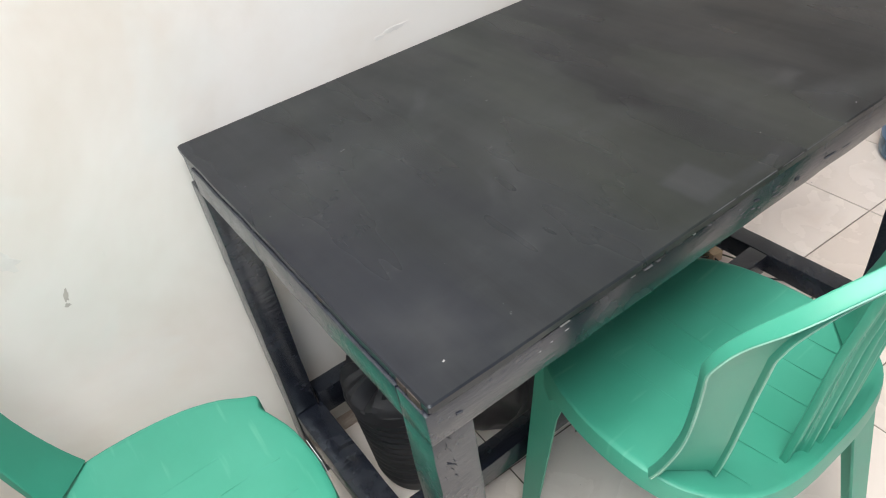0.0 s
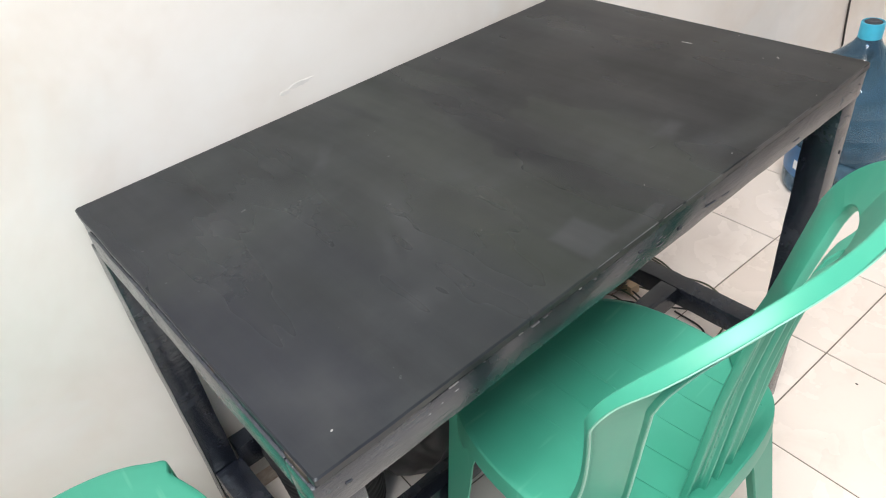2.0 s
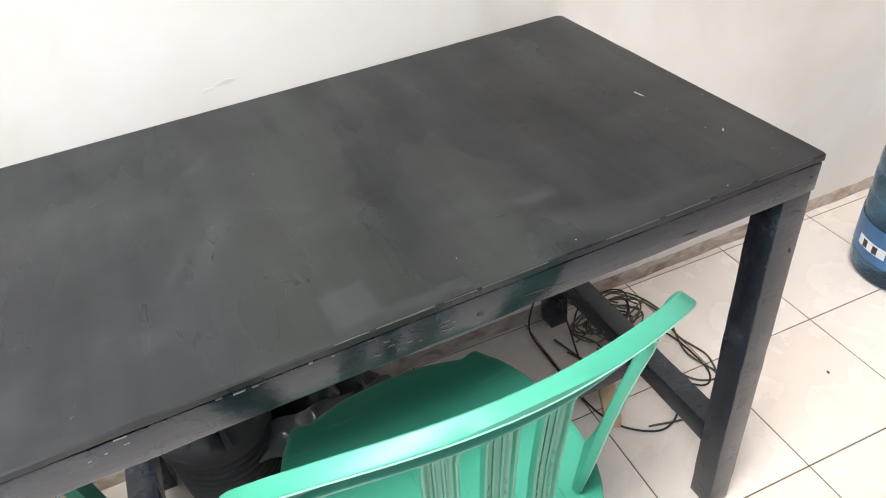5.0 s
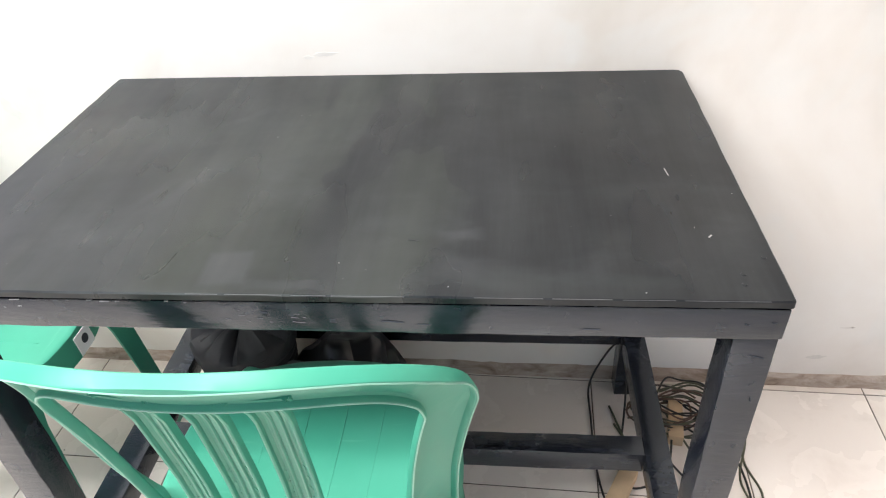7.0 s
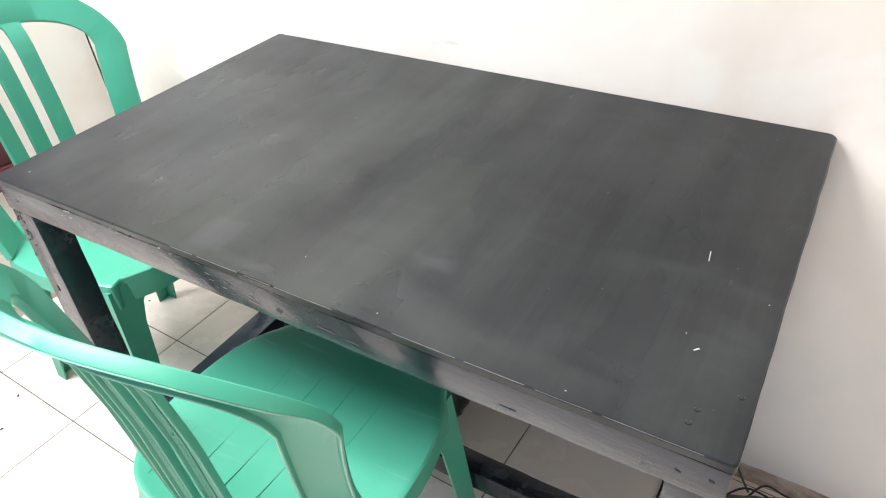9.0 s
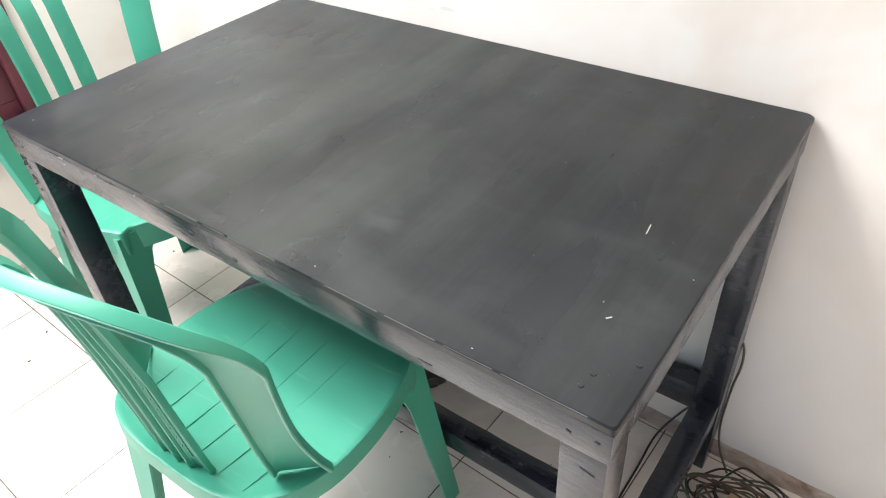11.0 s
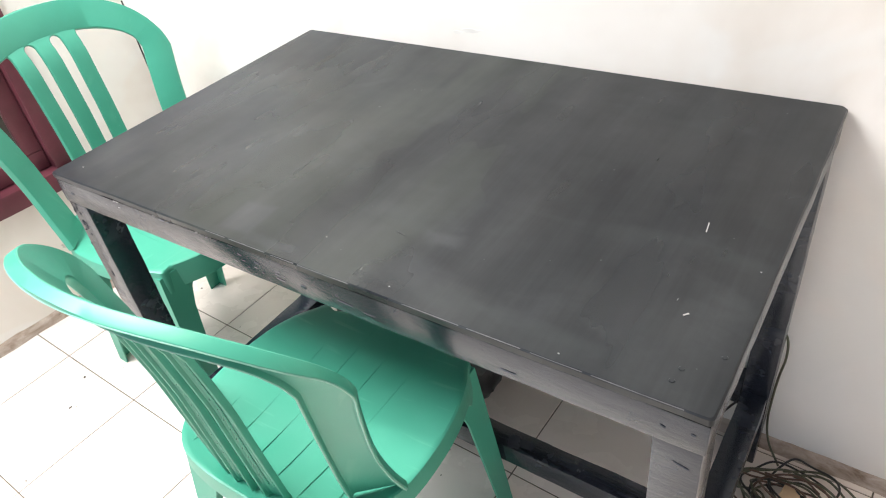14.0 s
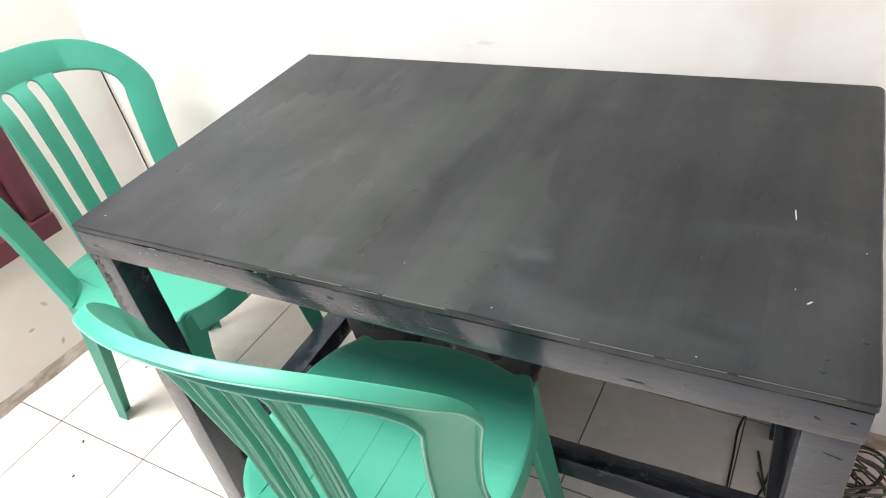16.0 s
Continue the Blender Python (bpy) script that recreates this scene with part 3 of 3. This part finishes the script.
def build_chair(sticker):
    c = empty("plastic_chair")
    # seat: dished sheet with a turned-down skirt
    right = smooth_path([(x, y, 0) for x, y in SEAT], 3)
    loop = [(p.x, p.y) for p in right] + [(-p.x, p.y) for p in reversed(right[1:-1])]
    rings = []
    for k in (0.02, 0.15, 0.3, 0.45, 0.6, 0.72, 0.82, 0.9, 0.95, 0.98):
        rings.append([(x * k, y * k, seat_z(x * k, y * k)) for x, y in loop])
    rings.append([(x * 0.995, y * 0.995, seat_z(x, y) - 0.002) for x, y in loop])
    rings.append([(x, y, seat_z(x, y) - 0.006) for x, y in loop])
    skirt = [0.034 + (0.02 if y > 0.12 else 0.0) for x, y in loop]
    rings.append([(x * 1.012, y * 1.012, seat_z(x, y) - s) for (x, y), s in zip(loop, skirt)])
    rings.append([(x * 0.995, y * 0.995, seat_z(x, y) - s) for (x, y), s in zip(loop, skirt)])
    rings.append([(x * 0.98, y * 0.98, seat_z(x, y) - 0.009) for x, y in loop])
    for k in (0.8, 0.4, 0.02):
        rings.append([(x * k, y * k, seat_z(x * k, y * k) - 0.0045) for x, y in loop])
    part("seat", loft(rings), GREEN, c, "dished green plastic seat", True)
    # shallow lines moulded along the seat
    for u in (-0.125, -0.075, -0.025, 0.025, 0.075, 0.125):
        bm = tube([(u * (1 + 0.15 * s), y, seat_z(u, y) + 0.0001) for s, y in ((0, -0.15), (0.3, -0.06), (0.6, 0.02), (0.8, 0.09), (1, 0.16))], 0.0009, 5, 5)
        part("seat_line", bm, GREEN, c)
    # backrest: hoop of two stiles and a tall curved top, each with rims
    ol = [(0.165 + 0.028 * (k / 14) ** 1.2 + 0.010 * max(0.0, (k - 6) / 8) ** 2, 0.442 + 0.0195 * k) for k in range(14)]
    ol += [(0.203 * math.cos(a) ** (2 / 2.4), 0.715 + 0.113 * math.sin(a) ** (2 / 2.4)) for a in [math.pi / 2 * k / 26 for k in range(26)]]
    line = [(-u, z) for u, z in ol] + [(0.0, 0.828)] + [(u, z) for u, z in reversed(ol)]
    hump = lambda s: max(0.0, 1 - (abs(s - 0.5) / 0.27) ** 4)
    frame_w = lambda s: 0.048 + 0.010 * hump(s) + 0.008 * max(0, abs(s - 0.5) - 0.42) / 0.08
    frame_d = lambda s: (0.012, 0.014 + 0.003 * min(1, 2 * hump(s)))
    hoop = part("backrest_frame", channel(line, frame_w, frame_d), GREEN, c, "", True)
    for side in (-1, 1):
        part("rim_edge", rim_edge(line, frame_w, frame_d, side), GLINTGREEN, hoop, "thin rim highlight of the moulding put into pale green", True)
    for u0 in (-0.057, 0.0, 0.057):
        top = 0.804
        # the gaps between the slats end in a half round
        drops = [0, 0.006, 0.0065, 0.007, 0.008, 0.010, 0.012, 0.014, 0.016, 0.0175, 0.0185] + [0.03 + 0.348 * k / 15 for k in range(16)]
        wides = [0.0575 - 2 * math.sqrt(max(0.0, 0.012 ** 2 - (0.0185 - d) ** 2)) if 0.0065 <= d < 0.0185 else (0.0575 if d < 0.0065 else 0.0335) for d in drops]
        ln = [(u0 * (1 - 0.12 * d / 0.378), top - d) for d in drops]
        slat_w = lambda s: wides[round(s * (len(drops) - 1))]
        slat_d = lambda s: (0.0105 * min(1, 0.45 + 1.3 * s),) * 2
        slat = part("slat", channel(ln, slat_w, slat_d, lift=0.0014), GREEN, c, "", True)
        for side in (-1, 1):
            part("rim_edge", rim_edge(ln, slat_w, slat_d, side), GLINTGREEN, slat, "thin rim highlight of the moulding put into pale green", True)
        # rib down the rear of the slat and its row of small notched ribs
        for off in (-0.0042, 0.0042):
            rib = []
            for k in range(12):
                z = 0.775 - 0.31 * k / 11
                p, nrm = back_frame_at(u0 * (1 - 0.12 * (top - z) / 0.36) + off, z)
                rib.append(p + nrm * 0.005)
            part("slat_rib", tube(rib, 0.0021, 6, 2), GREEN, slat, "", True)
        for side in (-1, 1):
            bm = bmesh.new()
            for k in range(9):
                z = 0.66 - 0.021 * k
                p, nrm = back_frame_at(u0 * (1 - 0.12 * (top - z) / 0.36) + side * 0.0100, z)
                for lean in (-1, 1):
                    one = box(-0.0009, 0.0009, -0.002, 0.002, -0.0065, 0.0065)
                    one.transform(Matrix.Translation(p + nrm * 0.0038 + Vector((lean * 0.0022, 0, 0))) @ pose(0, 0, 0, 0, 24 * lean, 0))
                    me = bpy.data.meshes.new("tmp")
                    one.to_mesh(me)
                    one.free()
                    bm.from_mesh(me)
                    bpy.data.meshes.remove(me)
            part("notched_rib", bm, GREEN, slat)
    # legs: angle-shaped, wide where they leave the skirt
    for sx in (-1, 1):
        for front in (True, False):
            if front:
                top, foot, sy = Vector((sx * 0.160, 0.176, 0.42)), Vector((sx * 0.188, 0.212, 0.0)), 1
            else:
                top, foot, sy = Vector((sx * 0.160, -0.150, 0.42)), Vector((sx * 0.172, -0.222, 0.0)), -1
            rings = []
            for z in (0.415, 0.40, 0.385, 0.36, 0.32, 0.2, 0.1, 0.0):
                p = top.lerp(foot, 1 - z / 0.42)
                w = 0.034 + 0.055 * z + 0.055 * max(0.0, (z - 0.33) / 0.085) ** 2
                wy = w * (1.0 if front else 0.9)
                t = 0.004
                L = [(0, 0), (-w, 0), (-w, -t), (-t, -t), (-t, -wy), (0, -wy)]
                rings.append([(p.x + sx * a, p.y + sy * b, z) for a, b in L])
            part("leg", loft(rings), GREEN, c, "", True)
    if sticker:
        bm = box(-0.0225, 0.0225, 0, 0.0008, -0.02, 0.02)
        bm.transform(pose(-0.019, 0.2040, 0.392, 5, 0, 1))
        st = part("sticker", bm, PAPER, c, "white paper sticker with a dark round mark")
        bm = bmesh.new()
        bmesh.ops.create_cone(bm, cap_ends=True, segments=20, radius1=0.009, radius2=0.009, depth=0.0008)
        bm.transform(pose(-0.021, 0.2049, 0.394, 95, 0, 1))
        part("sticker_mark", bm, DARKINK, st)
    return c


chair_front = build_chair(False)
chair_front.matrix_basis = pose(0.448, -0.574, 0, 0, 0, 0.8)
tagged(chair_front, "green moulded plastic chair pushed under the long side of the table", "chair", "plastic chairs at the table")
chair_side = build_chair(True)
chair_side.matrix_basis = pose(-0.245, -0.325, 0, 0, 0, -91.1)
tagged(chair_side, "green moulded plastic chair with a white sticker at the table end", "chair", "plastic chairs at the table")


# ---- window in the left wall ----
def build_window():
    w = empty("window_1", WEST)
    x = X0
    part("sill_board", box(x - 0.10, x + 0.022, WIN_Y0 + 0.001, WIN_Y1 - 0.001, WIN_Z0 + 0.001, WIN_Z0 + 0.055, 0.004, wear=0.0008, cuts=20), MAROON, w, "", True)
    part("head_board", box(x - 0.10, x + 0.012, WIN_Y0 + 0.001, WIN_Y1 - 0.001, WIN_Z1 - 0.056, WIN_Z1 - 0.001, 0.004), MAROON, w, "", True)
    for ya, yb in ((WIN_Y1 - 0.056, WIN_Y1 - 0.001), (WIN_Y0 + 0.001, WIN_Y0 + 0.056)):
        part("jamb", box(x - 0.10, x + 0.012, ya, yb, WIN_Z0 + 0.056, WIN_Z1 - 0.057, 0.004, wear=0.0005, cuts=20), MAROON, w, "", True)
    # sash set back in the frame
    a, b, lo, hi = WIN_Y0 + 0.058, WIN_Y1 - 0.058, WIN_Z0 + 0.058, WIN_Z1 - 0.059
    sash = part("sash_rail", box(x - 0.055, x - 0.018, a, b, lo, lo + 0.05, 0.003), MAROON, w, "", True)
    part("sash_rail", box(x - 0.055, x - 0.018, a, b, hi - 0.05, hi, 0.003), MAROON, w, "", True)
    for ya in (b - 0.045, (a + b) / 2 - 0.022, a):
        part("sash_stile", box(x - 0.054, x - 0.017, ya, ya + 0.045, lo + 0.0505, hi - 0.0505, 0.003), MAROON, w, "", True)
    for ya, yb in ((a + 0.0455, (a + b) / 2 - 0.0225), ((a + b) / 2 + 0.0235, b - 0.0455)):
        part("pane", box(x - 0.042, x - 0.036, ya, yb, lo + 0.051, hi - 0.051), SMOKED, w, "dark smoked pane")
    return tagged(w, "maroon-painted wooden window with dark smoked panes", "window", kind="structure")


build_window()


# ---- water bottle ----
def build_bottle():
    b = empty("water_bottle", pose(1.832, -0.315, 0))
    prof = [(0.02, 0.012), (0.10, 0.006), (0.122, 0.0), (0.131, 0.006), (0.134, 0.02)]
    z = 0.03
    for k in range(5):
        prof += [(0.134, z), (0.134, z + 0.042), (0.129, z + 0.050), (0.129, z + 0.054), (0.134, z + 0.062)]
        z += 0.064
    prof = [q for q in prof if q[1] < 0.30]
    prof += [(0.134, 0.305), (0.131, 0.325), (0.121, 0.345), (0.104, 0.367), (0.082, 0.390), (0.058, 0.410), (0.038, 0.430), (0.029, 0.446), (0.026, 0.458)]
    prof += [(r - 0.0022, z) for r, z in reversed(prof)]
    part("body", lathe(prof, 48), BOTTLE, b, "clear blue ribbed bottle", True)
    part("neck_seal", lathe([(0.0275, 0.448), (0.0285, 0.449), (0.0285, 0.486), (0.0270, 0.489), (0.024, 0.489), (0.023, 0.47), (0.018, 0.468)], 32), NECK, b, "torn turquoise seal", True)
    # solid disc whose dark colour stands for the shade inside the mouth
    part("mouth", lathe([(0.010, 0.4835), (0.020, 0.484), (0.021, 0.4885), (0.015, 0.492), (0.004, 0.490)], 20), DARKINK, b, "solid dark disc for the shaded open mouth", True)
    # curved paper label on the side towards the room
    def sheet(a0, a1, z0, z1, r):
        rings = []
        for k in range(13):
            a = radians(a0 + (a1 - a0) * k / 12)
            rings.append([(rr * math.cos(a), rr * math.sin(a), zz) for rr, zz in ((r, z0), (r, z1), (r + 0.0006, z1), (r + 0.0006, z0))])
        return loft(rings)
    lab = part("label", sheet(112, 200, 0.06, 0.155, 0.1352), LABELBLUE, b, "blue and white paper label", True)
    part("label_band", sheet(150, 186, 0.085, 0.112, 0.1362), PAPER, lab, "", True)
    part("label_bar", sheet(184, 197, 0.128, 0.140, 0.1362), PAPER, lab, "", True)
    part("label_bar", sheet(158, 164, 0.088, 0.108, 0.1372), DARKINK, lab, "", True)
    part("label_bar", sheet(171, 177, 0.088, 0.108, 0.1372), DARKINK, lab, "", True)
    return tagged(b, "large blue plastic drinking-water bottle with a label on the floor", "water bottle")


build_bottle()


# ---- things under the table ----
def build_bin():
    b = empty("waste_bin", pose(0.175, -0.155, 0))
    prof = [(0.02, 0.004), (0.062, 0.0), (0.075, 0.008), (0.082, 0.03)]
    for k in range(12):
        z = 0.04 + 0.018 * k
        r = 0.083 + 0.0013 * k
        prof += [(r, z), (r + 0.0025, z + 0.004), (r + 0.0025, z + 0.010), (r, z + 0.014)]
    prof += [(0.101, 0.262), (0.104, 0.268), (0.100, 0.272), (0.094, 0.262), (0.088, 0.10), (0.02, 0.09)]
    part("body", lathe(prof, 36), BIN, b, "", True)
    # liner film drawn over the rim and heaped inside
    rings = []
    for r, z in ((0.099, 0.245), (0.1005, 0.262), (0.100, 0.278), (0.094, 0.286), (0.08, 0.292), (0.05, 0.300), (0.012, 0.304)):
        ring = []
        for k in range(56):
            a = 2 * math.pi * k / 56
            n = noise.noise((3 * math.cos(a), 3 * math.sin(a), z * 25)) + 0.6 * noise.noise((9 * math.cos(a), 9 * math.sin(a), z * 8))
            ring.append(((r + 0.004 + 0.006 * n) * math.cos(a), (r + 0.004 + 0.006 * n) * math.sin(a), z + 0.018 * n * (1 if z > 0.26 else 0.7)))
        rings.append(ring)
    part("liner", loft(rings), BIN, b, "crumpled black liner", True)
    return tagged(b, "black ribbed plastic bin on the tiles under the table", "bin")


build_bin()


def build_bag():
    b = empty("plastic_bag", pose(0.375, -0.15, 0))
    bm = bmesh.new()
    bmesh.ops.create_icosphere(bm, subdivisions=4, radius=1)
    for v in bm.verts:
        d = v.co.copy()
        k = 1 + 0.18 * noise.noise(d * 2.1) + 0.10 * abs(noise.noise(d * 5 + Vector((3, 1, 0)))) + 0.05 * noise.noise(d * 11)
        v.co = Vector((d.x * 0.115 * k, d.y * 0.10 * k, max(0.0, 0.115 + d.z * 0.135 * k)))
    part("film", bm, BAG, b, "", True)
    bm = bmesh.new()
    rows = []
    for i in range(17):
        row = []
        for j in range(9):
            u, v = i / 16, j / 8
            p = Vector((-0.15 + 0.28 * u, -0.085 - 0.03 * math.sin(3 * u) + 0.06 * v, 0.19 + 0.045 * v * (0.4 + 0.6 * math.sin(3.1 * u))))
            row.append(p + 0.014 * noise.noise_vector(p * 22))
        rows.append(row)
    grid = loft([r + [q + Vector((0, 0.0012, 0)) for q in reversed(r)] for r in rows])
    part("loose_flap", grid, GREYFILM, b, "shiny crumpled flap", True)
    return tagged(b, "crumpled black plastic bag beside the bin under the table", "bag")


build_bag()


def stick(x0, y0, x1, y1, w, h, z, label):
    d = Vector((x1 - x0, y1 - y0, 0))
    bm = box(-d.length / 2, d.length / 2, -w / 2, w / 2, 0, h, 0.0015, wear=0.0006, cuts=8)
    ob = link("wooden_block", bm, PINE, None, True)
    ob.matrix_basis = pose((x0 + x1) / 2, (y0 + y1) / 2, z, 0, 0, math.degrees(math.atan2(d.y, d.x)))
    tagged(ob, label, "wood offcut", "offcuts under the table")


stick(0.905, -0.365, 0.955, -0.27, 0.034, 0.03, 0, "bare pale wood offcut lying on the tiles")
stick(1.06, -0.19, 1.075, -0.09, 0.03, 0.028, 0, "bare pale wood offcut among the cables")


def cable(pts, r=0.0026, mat=None, label="dull green cable in a loose tangle on the floor"):
    ob = link("cable", tube(pts, r, 7, 9), mat or CABLE, None, True, 1.2)
    return tagged(ob, label, "cable", "cables")


rng = random.Random(5)
# loose coil beside the far leg
for k in range(9):
    cx, cy = 1.055 + rng.uniform(-0.03, 0.035), -0.10 + rng.uniform(-0.03, 0.02)
    rx, ry = rng.uniform(0.045, 0.085), rng.uniform(0.03, 0.055)
    a0 = rng.uniform(0, 6.28)
    pts = []
    for i in range(14):
        a = a0 + i * 0.62
        x, y = cx + rx * math.cos(a) * (1 + 0.15 * math.sin(2 * a + k)), cy + ry * math.sin(a)
        pts.append((x, min(y, back_y(x) - 0.02), 0.004 + 0.0035 * k + 0.02 * abs(math.sin(1.7 * a + k))))
    cable(pts, 0.0021, (DARKCABLE, CABLE, BROWNCABLE)[k % 3])
# leads that wander from the coil
for pts, mt in (
        ([(0.96, -0.03, 0.16), (0.93, -0.02, 0.10), (0.895, -0.04, 0.02), (0.892, -0.12, 0.003), (0.894, -0.28, 0.003), (0.92, -0.37, 0.003), (0.99, -0.42, 0.003), (1.058, -0.385, 0.003), (1.07, -0.30, 0.003)], DARKCABLE),
        ([(0.975, -0.012, 0.12), (0.965, -0.10, 0.05), (0.955, -0.16, 0.004), (0.935, -0.24, 0.003), (0.96, -0.30, 0.003), (1.03, -0.26, 0.006), (1.06, -0.15, 0.02)], DARKCABLE),
        ([(1.05, -0.05, 0.01), (1.12, -0.03, 0.02), (1.189, -0.06, 0.004), (1.21, -0.156, 0.003), (1.172, -0.272, 0.003), (1.19, -0.363, 0.003), (1.13, -0.34, 0.003), (1.09, -0.22, 0.01), (1.05, -0.12, 0.02)], CABLE),
        ([(1.06, -0.06, 0.02), (1.13, -0.05, 0.03), (1.20, -0.12, 0.004), (1.19, -0.227, 0.003), (1.205, -0.31, 0.003), (1.16, -0.39, 0.003), (1.06, -0.42, 0.003), (0.97, -0.40, 0.003)], CABLE),
        ([(1.03, -0.10, 0.02), (1.10, -0.16, 0.01), (1.17, -0.20, 0.004), (1.18, -0.33, 0.003), (1.14, -0.37, 0.004), (1.08, -0.30, 0.006), (1.0, -0.17, 0.01)], DARKCABLE),
        ([(0.935, -0.09, 0.003), (0.965, -0.20, 0.003), (1.0, -0.24, 0.003), (1.01, -0.16, 0.01), (0.98, -0.09, 0.012), (1.04, -0.06, 0.02)], CABLE),
        ([(0.94, -0.14, 0.003), (0.985, -0.235, 0.003), (1.04, -0.21, 0.006), (1.03, -0.12, 0.012), (0.97, -0.13, 0.012)], CABLE)):
    cable(pts, 0.0023, mt, "loose lead trailing over the tiles under the table")
cable([(0.988, -0.003, 0.325), (1.000, -0.006, 0.30), (1.0035, -0.008, 0.26), (1.000, -0.009, 0.215), (0.9985, -0.010, 0.16), (1.000, -0.012, 0.09), (1.012, -0.02, 0.04), (1.04, -0.05, 0.02)], 0.0022, CABLE, "thin lead hanging down behind the table leg")
cable([(2.35, back_y(2.35) - 0.012, 0.006), (2.40, back_y(2.40) - 0.006, 0.05), (2.445, back_y(2.445) - 0.005, 0.13), (2.428, back_y(2.43) - 0.005, 0.25), (2.415, back_y(2.42) - 0.005, 0.40), (2.42, back_y(2.42) - 0.005, 0.9), (2.41, back_y(2.41) - 0.005, 1.6), (2.42, back_y(2.42) - 0.005, 2.4)],
      0.0035, DARKCABLE, "dark cable running up the plaster wall")
# thin dark line up the room corner
cable([(-0.690 - 0.018 * k / 6, back_y(-0.69) - 0.006 - 0.001 * (k % 2), 0.03 + 0.118 * k) for k in range(7)],
      0.0022, DARKCABLE, "thin dark tube running up the room corner")

# crumbs and flakes on the tiles
rng = random.Random(11)
for k in range(20):
    x, y = rng.uniform(-0.7, 1.6), rng.uniform(-0.85, -0.04)
    if k == 0:
        x, y = -0.44, -0.66
    bm = bmesh.new()
    bmesh.ops.create_icosphere(bm, subdivisions=1, radius=1)
    s = rng.uniform(0.001, 0.0032)
    for v in bm.verts:
        v.co = Vector((v.co.x * s * 1.7, v.co.y * s, max(0.0, 0.3 * s + v.co.z * s * 0.5)))
    ob = link("debris", bm, DEBRIS)
    ob.matrix_basis = pose(x, y, 0.0, 0, 0, rng.uniform(0, 180))
    tagged(ob, "small brown crumb of dirt on the tiles", "debris", "crumbs on the floor")

# ---- floor tiles ----
floor_bm = box(X0 - 0.02, X1 + 0.02, Y0 - 0.14, 0.05, -0.03, -0.0016)
# unseen tiled strip beyond the wall end, added to brighten the rail's reflection
box(-2.12, X0 - 0.02, Y0 - 0.14, -1.08, -0.03, -0.0016, bm=floor_bm)
floor = tagged(link("floor", floor_bm, GROUT), "off-white ceramic tiles with dark joints", "floor", kind="structure")
PITCH, JOINT = 0.2985, 0.0028
GRID = pose(0.880, -0.609, 0, 0, 0, -2.1)
tile_bm = box(-(PITCH - JOINT) / 2, (PITCH - JOINT) / 2, -(PITCH - JOINT) / 2, (PITCH - JOINT) / 2, -0.008, 0.0, 0.0012)
tile_mesh = bpy.data.meshes.new("tile")
tile_bm.to_mesh(tile_mesh)
tile_bm.free()
tile_mesh.materials.append(TILE)
for i in range(-11, 9):
    for j in range(-7, 3):
        m = GRID @ pose((i + 0.5) * PITCH, (j + 0.5) * PITCH, 0)
        # tiles run on over the added strip left of the wall end
        if (X0 - 0.15 if m.translation.y > -1.15 else -2.05) < m.translation.x < X1 + 0.15 and Y0 - 0.15 < m.translation.y < 0.02 + 0.14:
            tile = new("tile", tile_mesh)
            tile.matrix_basis = m
            tile.parent = floor
